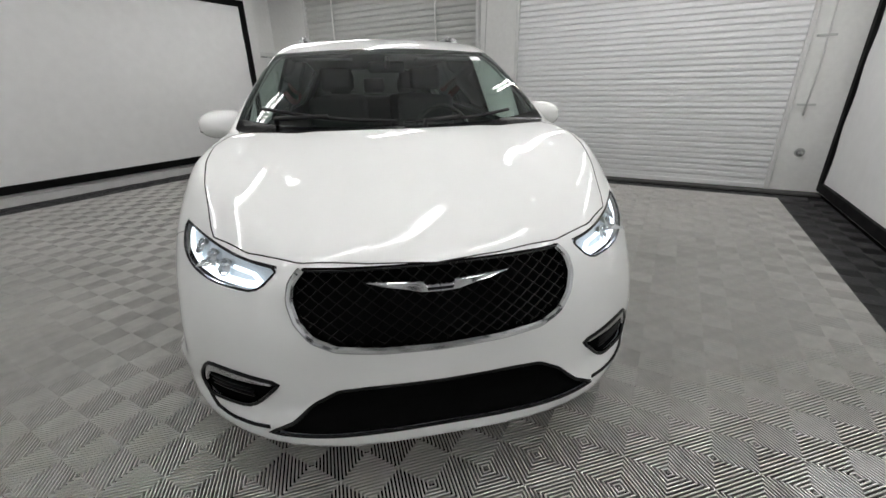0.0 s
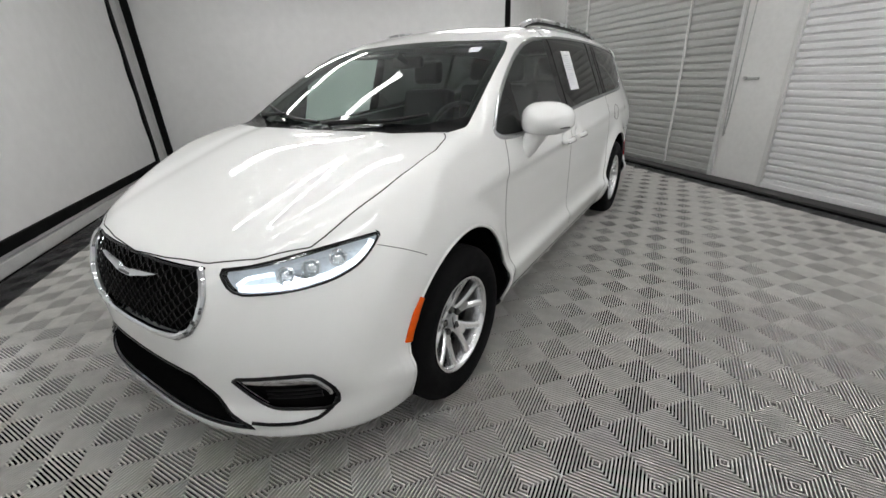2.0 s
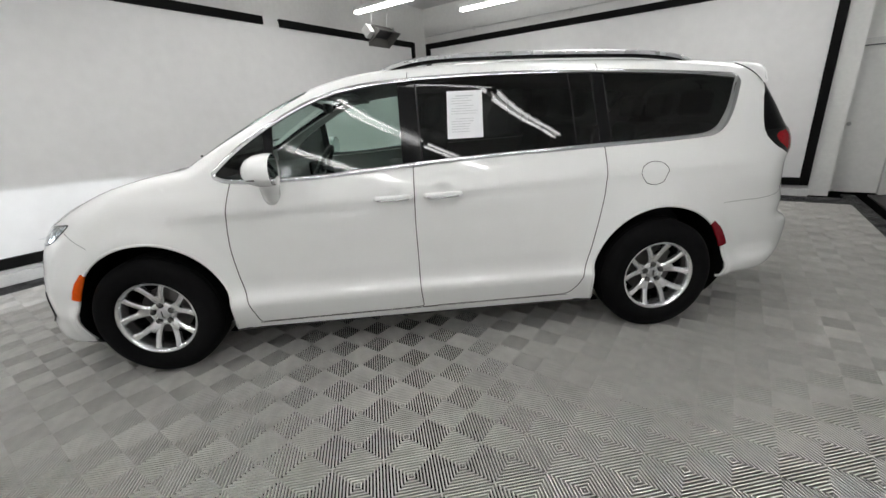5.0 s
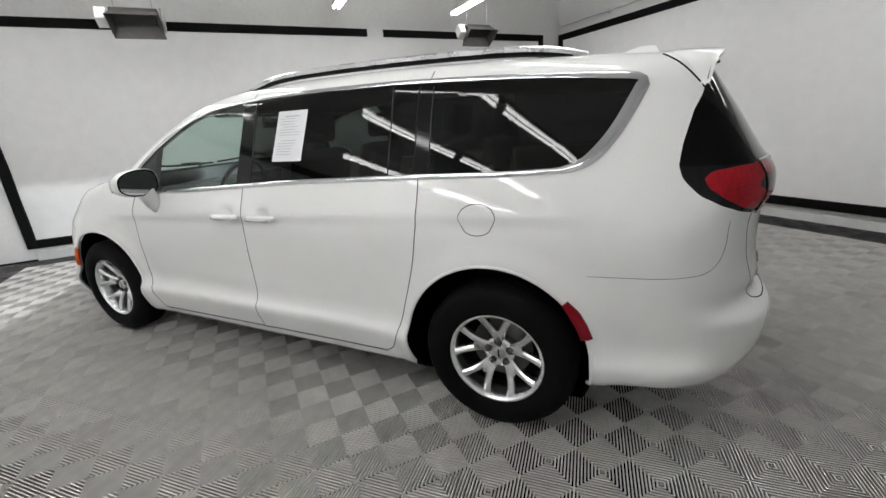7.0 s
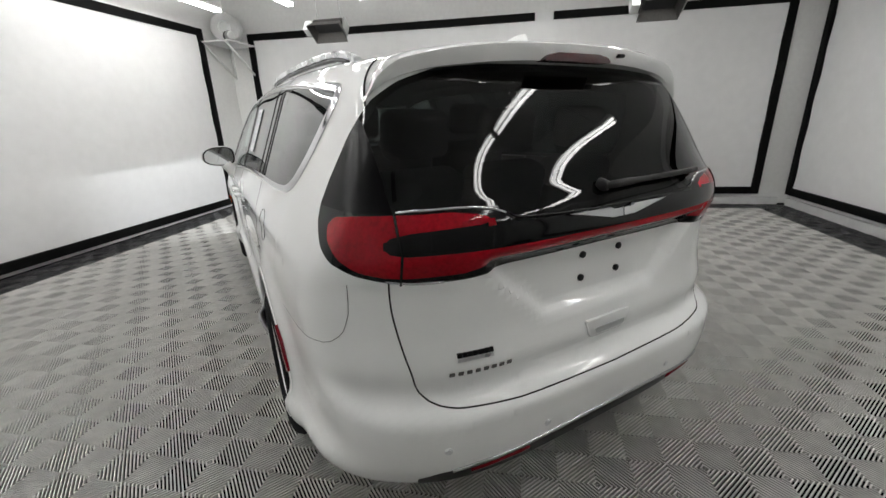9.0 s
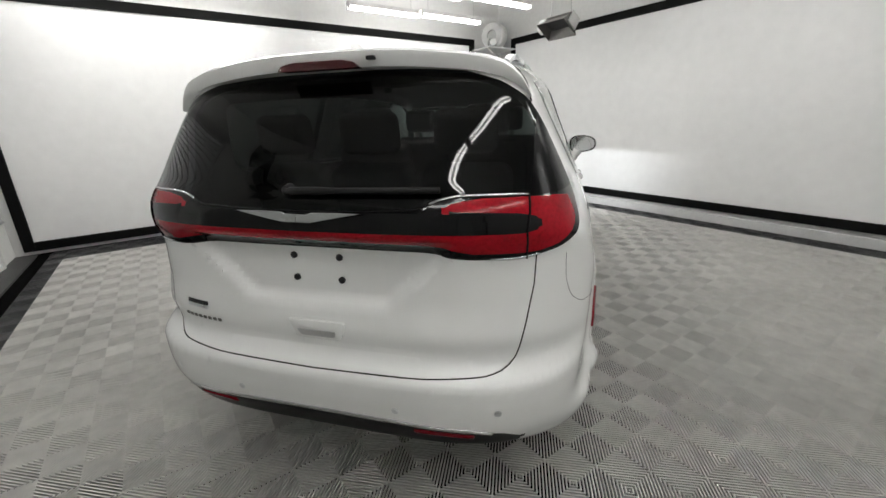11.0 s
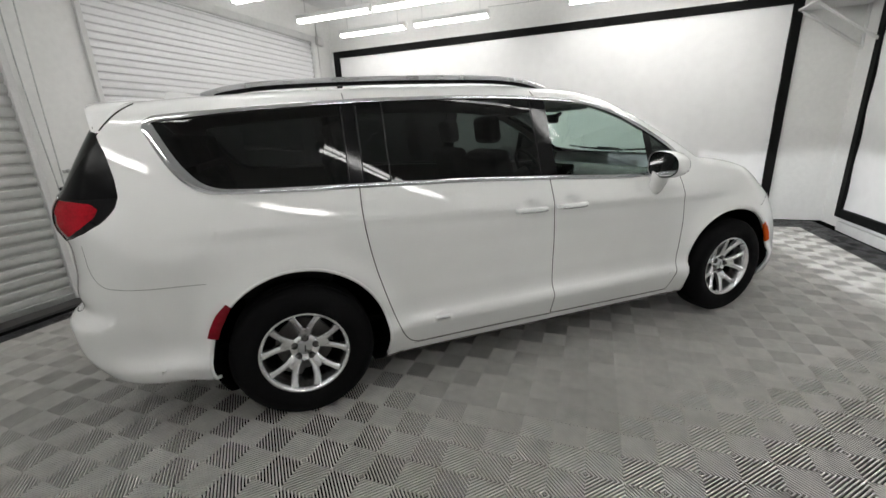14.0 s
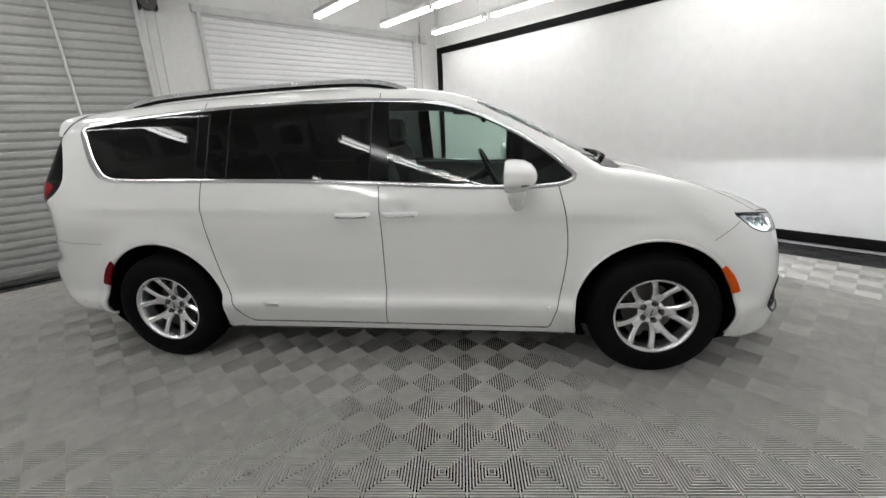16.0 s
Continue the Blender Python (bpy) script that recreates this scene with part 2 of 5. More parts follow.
def solid(name, me, mat, label, category="", kind="", group=""):
    """A thing of one mesh."""
    me.materials.append(mat)
    return tagged(new(name, me), label, category, group, kind)


def spline(xs, ys):
    """A smooth curve through points, as a function on arrays."""
    xs, ys = np.array(xs, float), np.array(ys, float)
    h, d = np.diff(xs), np.diff(ys) / np.diff(xs)
    m = np.zeros(len(xs))
    m[1:-1] = (d[:-1] * h[1:] + d[1:] * h[:-1]) / (h[1:] + h[:-1])
    m[1:-1][d[:-1] * d[1:] <= 0] = 0
    m[0], m[-1] = d[0], d[-1]

    def value(x):
        x = np.asarray(x, float)
        i = np.clip(np.searchsorted(xs, x) - 1, 0, len(xs) - 2)
        t = (x - xs[i]) / h[i]
        inside = (2 * t**3 - 3 * t**2 + 1) * ys[i] + (t**3 - 2 * t**2 + t) * h[i] * m[i] + (3 * t**2 - 2 * t**3) * ys[i + 1] + (t**3 - t**2) * h[i] * m[i + 1]
        inside = np.where(x < xs[0], ys[0] + m[0] * (x - xs[0]), inside)
        return np.where(x > xs[-1], ys[-1] + m[-1] * (x - xs[-1]), inside)

    return value


def rounded(points, r=0.05, steps=6):
    """A closed outline with its corners rounded; a point may carry its own radius."""
    out = []
    n = len(points)
    for i in range(n):
        p = Vector(points[i][:2])
        a, b = Vector(points[i - 1][:2]), Vector(points[(i + 1) % n][:2])
        rr = points[i][2] if len(points[i]) > 2 else r
        la, lb = (a - p).length, (b - p).length
        ta, tb = min(rr, la * 0.45), min(rr, lb * 0.45)
        s, e = p + (a - p).normalized() * ta, p + (b - p).normalized() * tb
        if rr < 0.002:
            out.append((p.x, p.y))
            continue
        for k in range(steps + 1):
            t = k / steps
            q = s * (1 - t) ** 2 + p * 2 * t * (1 - t) + e * t * t
            out.append((q.x, q.y))
    return out


def resample(points, step, closed=True):
    pts = [Vector(p) for p in points]
    if closed:
        pts.append(pts[0])
    out, carry = [], 0.0
    for a, b in zip(pts[:-1], pts[1:]):
        l = (b - a).length
        d = carry
        while d < l:
            out.append(a.lerp(b, d / l))
            d += step
        carry = d - l
    if not closed:
        out.append(pts[-1])
    return out


def inside_distance(outline):
    """Signed distance to a closed outline in its plane, below zero inside, on arrays."""
    P = np.array(outline, float)
    Q = np.roll(P, -1, axis=0)

    def value(a, b):
        a, b = np.asarray(a, float), np.asarray(b, float)
        best = np.full(a.shape, 1e9)
        odd = np.zeros(a.shape, bool)
        for (px, py), (qx, qy) in zip(P, Q):
            ex, ey = qx - px, qy - py
            t = np.clip(((a - px) * ex + (b - py) * ey) / (ex * ex + ey * ey + 1e-12), 0, 1)
            best = np.minimum(best, (a - px - t * ex) ** 2 + (b - py - t * ey) ** 2)
            cross = (py > b) != (qy > b)
            at = px + (b - py) / (ey if abs(ey) > 1e-12 else 1e-12) * ex
            odd ^= cross & (a < at)
        return np.where(odd, -1, 1) * np.sqrt(best)

    return value

# ---- the room: floor plan in metres ----
XA, XC, YD, YB = -3.90, 4.00, -3.90, 5.52     # inner faces of the walls
CEILING = 3.66


def wall_slab(name, x0, y0, x1, y1, holes, label):
    """An upright slab between two corners, 0.2 thick outward to its right, with door openings (from, to, height)."""
    d = Vector((x1 - x0, y1 - y0, 0))
    ln = d.length
    d.normalize()
    out = Vector((d.y, -d.x, 0))
    s = Shape()
    cuts = sorted(holes)
    at = 0.0

    def block(a, b, z0, z1):
        p = Vector((x0, y0, 0))
        v = []
        for z in (z0, z1):
            for u, w in ((a, 0), (b, 0), (b, 0.2), (a, 0.2)):
                v.append(p + d * u + out * w + Vector((0, 0, z)))
        s.add(v, [(0, 3, 2, 1), (4, 5, 6, 7), (0, 1, 5, 4), (1, 2, 6, 5), (2, 3, 7, 6), (3, 0, 4, 7)])

    for a, b, h in cuts:
        block(at, a, 0, CEILING)
        block(a, b, h, CEILING)
        at = b
    block(at, ln, 0, CEILING)
    return solid(name, s.mesh(name), WALL_PAINT, label, "wall", "structure")


wall_slab("wall_west", XA, YB + 0.35, XA, YD - 0.2, [], "white painted wall behind a large fabric screen")
wall_slab("wall_south", XA - 0.2, YD, XC + 0.2, YD, [], "white painted wall behind a large fabric screen")
wall_slab("wall_east", XC, YD - 0.2, XC, YB + 0.55, [(0.76, 4.40, 3.06), (5.08, 8.92, 3.25)], "white painted block wall with two wide door openings")
wall_slab("wall_north", XC + 0.2, YB + 0.35, 3.32, YB + 0.35, [(0.27, 0.87, 2.06)], "white painted recessed wall with a narrow doorway")
wall_slab("wall_north_2", 3.32, YB + 0.02, XA - 0.2, YB + 0.02, [], "white painted wall behind a large fabric screen")
s = Shape().box(3.32, YB + 0.02, 0, 3.33, YB + 0.37, CEILING)
solid("trim", s.mesh("trim"), WALL_PAINT, "white painted side of the wall recess", "wall", "structure")
solid("ceiling", Shape().box(XA - 0.3, YD - 0.3, CEILING, XC + 0.5, YB + 0.8, CEILING + 0.15).mesh("ceiling"), CEILING_PAINT,
      "white painted flat ceiling with hanging tube lights", "ceiling", "structure")

# ground slab under the tiles, blackened so the gaps between ribs look shaded
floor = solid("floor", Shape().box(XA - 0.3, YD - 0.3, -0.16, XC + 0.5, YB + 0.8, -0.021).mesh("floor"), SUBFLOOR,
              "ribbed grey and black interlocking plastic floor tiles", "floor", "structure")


# ---- fabric screens with black frames ----
def screen(label, p0, p1, normal, z0, z1, bar=0.11, slack=0.012, split=None):
    """A fabric screen in a black frame between two floor points; normal points into the room."""
    a, b = Vector((*p0, 0)), Vector((*p1, 0))
    d = (b - a).normalized()
    ln = (b - a).length
    n = Vector((*normal, 0))
    root = thing("projection_screen", label, "screen")

    def at(u, z, c):
        return a + d * u + n * c + Vector((0, 0, z))

    nu, nz = int(ln / 0.12), 26
    v, f = [], []
    for i in range(nu + 1):
        for j in range(nz + 1):
            u, z = 0.03 + (ln - 0.06) * i / nu, z0 + 0.03 + (z1 - z0 - 0.06) * j / nz
            c = 0.030 + slack * (noise.noise(Vector((u * 0.55, z * 0.6, ln))) + 0.35 * noise.noise(Vector((u * 1.9, z * 1.3, 3 + ln))))
            edge = min(u, ln - u)
            c += 0.010 * math.exp(-edge / 0.25) * math.sin(z * 9 + u * 4)
            v.append(at(u, z, c))
    for i in range(nu):
        for j in range(nz):
            k = i * (nz + 1) + j
            f.append((k, k + nz + 1, k + nz + 2, k + 1))
    part("fabric", mesh_of("fabric", v, f, True), FABRIC, root, "taut white fabric with faint ripples")
    back = Shape()
    back.add([at(0, z0, 0.004), at(ln, z0, 0.004), at(ln, z1, 0.004), at(0, z1, 0.004)], [(0, 1, 2, 3)])
    part("backing", back.mesh("backing"), FABRIC, root)

    def bar_piece(u0, u1, za, zb):
        s = Shape()
        s.add([at(u0, za, 0.002), at(u1, za, 0.002), at(u1, zb, 0.002), at(u0, zb, 0.002), at(u0, za, 0.065), at(u1, za, 0.065), at(u1, zb, 0.065), at(u0, zb, 0.065)],
              [(0, 3, 2, 1), (4, 5, 6, 7), (0, 1, 5, 4), (1, 2, 6, 5), (2, 3, 7, 6), (3, 0, 4, 7)])
        part("frame_bar", s.mesh("frame_bar", bevel=0.006), FRAME_BLACK, root)

    bar_piece(0, bar, z0, z1)
    bar_piece(ln - bar, ln, z0, z1)
    bar_piece(bar, ln - bar, z0, z0 + bar)
    if split:
        bar_piece(bar, split[0], z1 - bar, z1)
        bar_piece(split[1], ln - bar, z1 - bar, z1)
    else:
        bar_piece(bar, ln - bar, z1 - bar, z1)
    return root


screen("wide white fabric screen in a split black tape frame", (XA, -3.46), (XA, 5.10), (1, 0), 0.155, 2.95, split=(4.98, 5.26))
screen("white fabric screen in a black tape frame beside the roller door", (3.90, YD), (-3.22, YD), (0, 1), 0.05, 2.95)
screen("white fabric screen in a black frame on the plain wall", (-3.82, YB), (3.08, YB), (0, -1), 0.155, 2.95)


# ---- roller doors ----
def roller_door(label, y0, y1, height, x, mat, pitch, cords, rails):
    root = thing("roller_door", label, "roller door", "structure")
    count = int(height / pitch)
    prof = []
    for k in range(count + 1):
        z = k * pitch
        for dz, dx in ((0.0, -0.004), (0.09, -0.002), (0.13, 0.016), (0.20, 0.020), (0.5, 0.022), (0.78, 0.019), (0.83, 0.012), (0.85, -0.004)):
            prof.append((x + 0.02 - dx, z + dz * pitch + 0.05))
    s = Shape()
    v = [(px, y, z) for y in (y0 + 0.02, y1 - 0.02) for px, z in prof]
    n = len(prof)
    s.add(v, [(i, i + 1, n + i + 1, n + i) for i in range(n - 1)])
    part("curtain", s.mesh("curtain", True, angle=0.5), mat, root, "ribbed interlocking steel slats")
    part("bottom_bar", Shape().box(x - 0.02, y0 + 0.02, 0.004, x + 0.03, y1 - 0.02, 0.065).mesh("bottom_bar", bevel=0.006), STEEL if rails else mat, root)
    for ya, yb in ((y0 - 0.025, y0 + 0.03), (y1 - 0.03, y1 + 0.025)):
        part("guide_rail", Shape().box(x - 0.035, ya, 0.002, x + 0.06, yb, height).mesh("guide_rail", bevel=0.008), DULL_WHITE, root)
    part("hood_box", Shape().box(x - 0.03, y0 - 0.08, height - 0.02, x + 0.10, y1 + 0.08, height + 0.10).mesh("hood_box", bevel=0.02), DULL_WHITE, root)
    for yc in cords:
        pts = [(x - 0.012 + 0.006 * math.sin(z * 2.1), yc + 0.012 * math.sin(z * 1.7 + yc), z) for z in np.linspace(0.03, height, 14)]
        part("strap", Shape().tube(pts, 0.016, 6).mesh("strap", True), ROPE, root, "white hanging strap")
    return root


roller_door("tall white ribbed steel roller door, closed", -3.34, 0.30, 3.06, XC, DOOR_WHITE, 0.076, (), False)
roller_door("grey ribbed steel roller door with white straps, closed", 0.98, 4.82, 3.25, XC, DOOR_GREY, 0.098, (1.78, 4.08), True)

# black threshold strip under the doors and along that wall
solid("trim_1", Shape().box(3.80, YD + 0.02, -0.0205, XC + 0.10, YB + 0.3, 0.003).mesh("trim_1", bevel=0.002), MAT_BLACK,
      "black rubber threshold strip along the doors", "threshold", "structure")
# pale kerbs below the screens
for nm, b in (("baseboard", (XA, -3.4, -0.0205, XA + 0.05, 5.4, 0.10)), ("baseboard_1", (-3.8, YB - 0.05, -0.0205, 3.1, YB + 0.01, 0.10))):
    solid(nm, Shape().box(*b).mesh(nm, bevel=0.008), DULL_WHITE, "white scuffed kerb below the screen", "baseboard", "structure")


# ---- tube lights ----
def tube_light(x, y, z=3.05, length=1.22):
    root = thing("tube_light", "white batten light with two lit tubes", "ceiling light", group="tube lights")
    part("batten", Shape().box(-length / 2, -0.055, 0.025, length / 2, 0.055, 0.085).mesh("batten", bevel=0.01), DULL_WHITE, root)
    for dy in (-0.035, 0.035):
        part("tube", Shape().tube([(-length / 2 + 0.03, dy, 0), (length / 2 - 0.03, dy, 0)], 0.016, 10).mesh("tube", True), TUBE, root, "lit white tube")
        for sx in (-1, 1):
            part("socket", Shape().box(sx * (length / 2 - 0.015) - 0.012, dy - 0.018, -0.02, sx * (length / 2 - 0.015) + 0.012, dy + 0.018, 0.03).mesh("socket"), DULL_WHITE, root)
    for sx in (-1, 1):
        part("hanger", Shape().tube([(sx * length * 0.38, 0, 0.085), (sx * length * 0.38, 0, CEILING - z + 0.002)], 0.004, 5).mesh("hanger"), STEEL, root)
    root.matrix_basis = pose(x, y, z)
    return root


first = tube_light(2.72, -3.26)
# unseen, added by guess: the y 0.9 lights; x -2.55 brightens the west wall
for x, y in [(1.37, -3.26), (-0.95, -3.20), (-2.13, -3.10), (2.74, -2.2), (1.50, -2.2), (-0.95, -2.1), (-2.15, -1.95), (2.80, -1.1), (1.55, -1.1), (-0.95, -0.95), (-2.15, -0.85),
             (2.75, 2.75), (1.50, 2.75), (-1.30, 2.75), (-2.55, 2.75), (2.75, 3.9), (1.50, 3.9), (-1.30, 3.9), (-2.55, 0.9), (1.50, 0.9), (-1.30, 0.9)]:
    copy_thing(first, pose(x, y, 3.05))

# ---- the minivan: form of the body (x to its left, y to its rear) ----
HOOD_C = spline([-2.6, -2.46, -2.36, -2.25, -2.06, -1.76, -1.48, -1.2, -0.9], [0.705, 0.812, 0.867, 0.914, 0.988, 1.078, 1.147, 1.194, 1.215])
ROOF_C = spline([-1.8, -1.40, -1.0, -0.6, -0.3, 0.0, 0.5, 1.2, 1.8, 2.2, 2.6], [0.90, 1.165, 1.405, 1.60, 1.69, 1.73, 1.745, 1.733, 1.705, 1.675, 1.64])
SIDE_Z = spline([0.18, 0.25, 0.33, 0.42, 0.47, 0.6, 0.8, 0.97, 1.03, 1.1, 1.2, 1.3, 1.55, 1.65, 1.8],
                [0.905, 0.935, 0.960, 0.980, 0.952, 0.946, 0.954, 0.952, 0.938, 0.913, 0.875, 0.836, 0.737, 0.699, 0.64])
SIDE_Y = spline([-2.5, -2.1, -1.7, -1.2, -0.5, 0.5, 1.3, 1.9, 2.3, 2.6], [-0.07, -0.015, 0.008, 0.0, 0.0, 0.0, 0.004, 0.0, -0.04, -0.12])
TOP_IN = spline([-1.6, -1.0, -0.4, 0.4, 1.4, 2.0, 2.4], [0.02, 0.012, 0.004, 0.0, -0.006, -0.028, -0.048])
NOSE_C = spline([0.12, 0.19, 0.25, 0.31, 0.40, 0.52, 0.66, 0.78, 0.88, 0.98], [-2.38, -2.450, -2.476, -2.476, -2.444, -2.444, -2.440, -2.412, -2.362, -2.26])
NOSE_WRAP = spline([0.15, 0.3, 0.5, 0.7, 0.92, 1.1], [0.36, 0.31, 0.28, 0.33, 0.39, 0.42])
TAIL_C = spline([0.2, 0.30, 0.40, 0.47, 0.53, 0.60, 0.645, 0.675, 0.78, 0.90, 1.04, 1.12, 1.19, 1.26, 1.42, 1.60, 1.75],
                [2.46, 2.57, 2.62, 2.652, 2.662, 2.666, 2.658, 2.612, 2.602, 2.582, 2.585, 2.613, 2.604, 2.556, 2.455, 2.335, 2.23])
TAIL_WRAP = spline([0.2, 0.55, 0.7, 1.1, 1.3, 1.7], [0.26, 0.22, 0.23, 0.25, 0.27, 0.27])


def smax(a, b, k):
    h = np.maximum(k - np.abs(a - b), 0) / k
    return np.maximum(a, b) + h * h * k * 0.25


def side_width(y, z):
    """Half the body's width at a point of its side."""
    up = np.clip((z - 1.08) / 0.55, 0, 1.3)
    w = SIDE_Z(z) + SIDE_Y(y) * (1 - 0.3 * up) + TOP_IN(y) * up
    crease = 0.965 + 0.030 * (y + 1.0)
    t = np.clip((crease - z) / 0.05, 0, 1)
    w = w - 0.013 * t * t * (3 - 2 * t) * np.clip((crease + 0.02 - z) / 0.03, 0, 1) * np.clip(1 - (crease - 0.05 - z) / 0.45, 0, 1) * np.clip((1.9 - np.abs(y - 0.3)) / 0.4, 0, 1)
    for hy in (-0.105, 0.185):
        w = w - 0.030 * np.exp(-((y - hy) / 0.048) ** 2 - ((z - 1.000) / 0.028) ** 2)
    for cy in (-1.53, 1.535):
        d = np.sqrt((y - cy) ** 2 + (z - 0.385) ** 2)
        w = w + 0.030 * np.exp(-((d - 0.445) / 0.075) ** 2) * np.clip((z - 0.15) / 0.2, 0, 1)
    return w


def plate_dish(x, z):
    """Depth of the dished panel round the number plate."""
    wide = 0.27 + 0.22 * (z - 0.855) / 0.2
    d = np.clip(np.minimum(z - 0.850, (wide - np.abs(x)) * 0.7) / 0.044, 0, 1) * np.clip((1.115 - z) / 0.05, 0, 1)
    return 0.036 * d * d * (3 - 2 * d)


def body_field(x, y, z):
    """Below zero inside the body."""
    x = np.abs(x)
    hood = HOOD_C(y) + 0.025 * np.exp(-((y + 1.5) / 0.35) ** 2) + 0.008 - 0.016 * (x / 0.88) ** 2.6 - 0.006 * np.exp(-((x - 0.52) / 0.07) ** 2)
    fore = np.clip(-y / 0.8, 0, 1)
    roof = ROOF_C(y - 0.06 * (x / 0.75) ** 2 * fore) + 0.012 * np.clip(-y / 0.5, 0, 1) - 0.036 * (x / 0.6) ** 2 * (1 - 0.65 * fore)
    top = -smax(-(z - hood), -(z - roof) * 0.85, 0.02)
    top = np.where(y > -0.9, (z - roof) * 0.9, top)
    nose = NOSE_C(z) + NOSE_WRAP(z) * (x / 0.88) ** 3.2 - y
    tail = y - (TAIL_C(z) - TAIL_WRAP(z) * (x / 0.88) ** 4.5)
    # dished panel round the number plate
    tail = tail + plate_dish(x, z)
    side = x - side_width(y, z)
    bottom = 0.205 + 0.115 * np.clip((y - 1.70) / 0.2, 0, 1) + 0.03 * np.clip((y - 2.0) / 0.5, 0, 1) + 0.02 * np.clip((-y - 1.9) / 0.3, 0, 1) - z
    k_top = 0.05 + 0.07 * np.clip((z - 1.2) / 0.4, 0, 1) * (1 - np.clip(-y / 0.5, 0, 1)) + 0.02 * np.clip(-y / 0.5, 0, 1)
    f = smax(top, side, k_top)
    f = smax(f, smax(nose, tail, 0.01), 0.07)
    return smax(f, bottom, 0.05)


def surface_net(field, lo, hi, h):
    """A smooth quad mesh of the field's zero surface."""
    ax = [np.arange(lo[i], hi[i] + h, h) for i in range(3)]
    X, Y, Z = np.meshgrid(*ax, indexing="ij")
    F = field(X, Y, Z)
    neg = F < 0
    nx, ny, nz = F.shape
    corner = [neg[i:nx - 1 + i, j:ny - 1 + j, k:nz - 1 + k] for i in (0, 1) for j in (0, 1) for k in (0, 1)]
    cnt = sum(c.astype(int) for c in corner)
    active = (cnt > 0) & (cnt < 8)
    idx = np.full(active.shape, -1)
    idx[active] = np.arange(active.sum())
    I, J, K = np.nonzero(active)
    P = np.stack([ax[0][I] + h / 2, ax[1][J] + h / 2, ax[2][K] + h / 2], 1)
    e = 0.002
    for step in range(7):
        x, y, z = P.T
        v = field(x, y, z)
        g = np.stack([field(x + e, y, z) - field(x - e, y, z), field(x, y + e, z) - field(x, y - e, z), field(x, y, z + e) - field(x, y, z - e)], 1) / (2 * e)
        move = (v / np.maximum((g * g).sum(1), 0.05))[:, None] * g
        P = P - np.clip(move, -h * 0.5, h * 0.5) * (0.9 if step > 2 else 0.6)
    quads = []
    a, b = neg[:-1, 1:-1, 1:-1], neg[1:, 1:-1, 1:-1]
    for flip, sel in ((0, a & ~b), (1, ~a & b)):
        i, j, k = np.nonzero(sel)
        j, k = j + 1, k + 1
        q = np.stack([idx[i, j - 1, k - 1], idx[i, j, k - 1], idx[i, j, k], idx[i, j - 1, k]], 1)
        quads.append(q[:, ::-1] if flip else q)
    a, b = neg[1:-1, :-1, 1:-1], neg[1:-1, 1:, 1:-1]
    for flip, sel in ((1, a & ~b), (0, ~a & b)):
        i, j, k = np.nonzero(sel)
        i, k = i + 1, k + 1
        q = np.stack([idx[i - 1, j, k - 1], idx[i, j, k - 1], idx[i, j, k], idx[i - 1, j, k]], 1)
        quads.append(q[:, ::-1] if flip else q)
    a, b = neg[1:-1, 1:-1, :-1], neg[1:-1, 1:-1, 1:]
    for flip, sel in ((0, a & ~b), (1, ~a & b)):
        i, j, k = np.nonzero(sel)
        i, j = i + 1, j + 1
        q = np.stack([idx[i - 1, j - 1, k], idx[i, j - 1, k], idx[i, j, k], idx[i - 1, j, k]], 1)
        quads.append(q[:, ::-1] if flip else q)
    return P, np.concatenate(quads)


CAR = pose(0, 0, 0, 0, 0, -50)
van = thing("minivan", "white minivan with tinted rear windows and lit headlights", "car")
van.matrix_basis = CAR

P, Q = surface_net(body_field, (-1.09, -2.6, 0.12), (1.09, 2.8, 1.85), 0.022)


def settle(points, lift=0.0):
    """Points moved onto the body's surface, with its normals there."""
    p = np.array(points, float)
    e = 0.003
    for _ in range(12):
        x, y, z = p.T
        g = np.stack([body_field(x + e, y, z) - body_field(x - e, y, z), body_field(x, y + e, z) - body_field(x, y - e, z),
                      body_field(x, y, z + e) - body_field(x, y, z - e)], 1) / (2 * e)
        p = p - np.clip((body_field(x, y, z) / np.maximum((g * g).sum(1), 0.05))[:, None] * g, -0.05, 0.05) * 0.8
    n = g / np.linalg.norm(g, axis=1)[:, None]
    return p + n * lift, n


def mirrored(half):
    """A closed outline from its half at a >= 0, given from top middle to bottom middle."""
    return list(half) + [(-a, b) for a, b in reversed(half) if a > 1e-6]


# outlines of the body's pieces: side ones in (y, z), front and rear ones in (x, z), top ones in (x, y)
DLO = rounded([(-1.09, 1.165, 0.02), (-0.96, 1.285), (-0.78, 1.405), (-0.52, 1.537), (-0.28, 1.603), (0.04, 1.633), (0.5, 1.643), (1.0, 1.637), (1.5, 1.613),
               (1.88, 1.583), (2.095, 1.560, 0.05), (1.99, 1.345, 0.1), (1.878, 1.228, 0.09), (1.63, 1.212), (1.15, 1.200), (0.5, 1.180), (0.0, 1.155), (-0.5, 1.122), (-0.86, 1.115), (-1.03, 1.130, 0.04)], 0.12, 4)
FRONT_DOOR = rounded([(-0.985, 1.15, 0.0), (-1.04, 0.94), (-1.055, 0.735), (-1.02, 0.50), (-0.965, 0.278, 0.02), (0.035, 0.288, 0.0), (0.020, 0.43), (0.022, 0.6), (0.018, 0.8),
                      (0.022, 0.95), (0.03, 1.20, 0.0), (-0.5, 1.20, 0.0)], 0.1, 4)
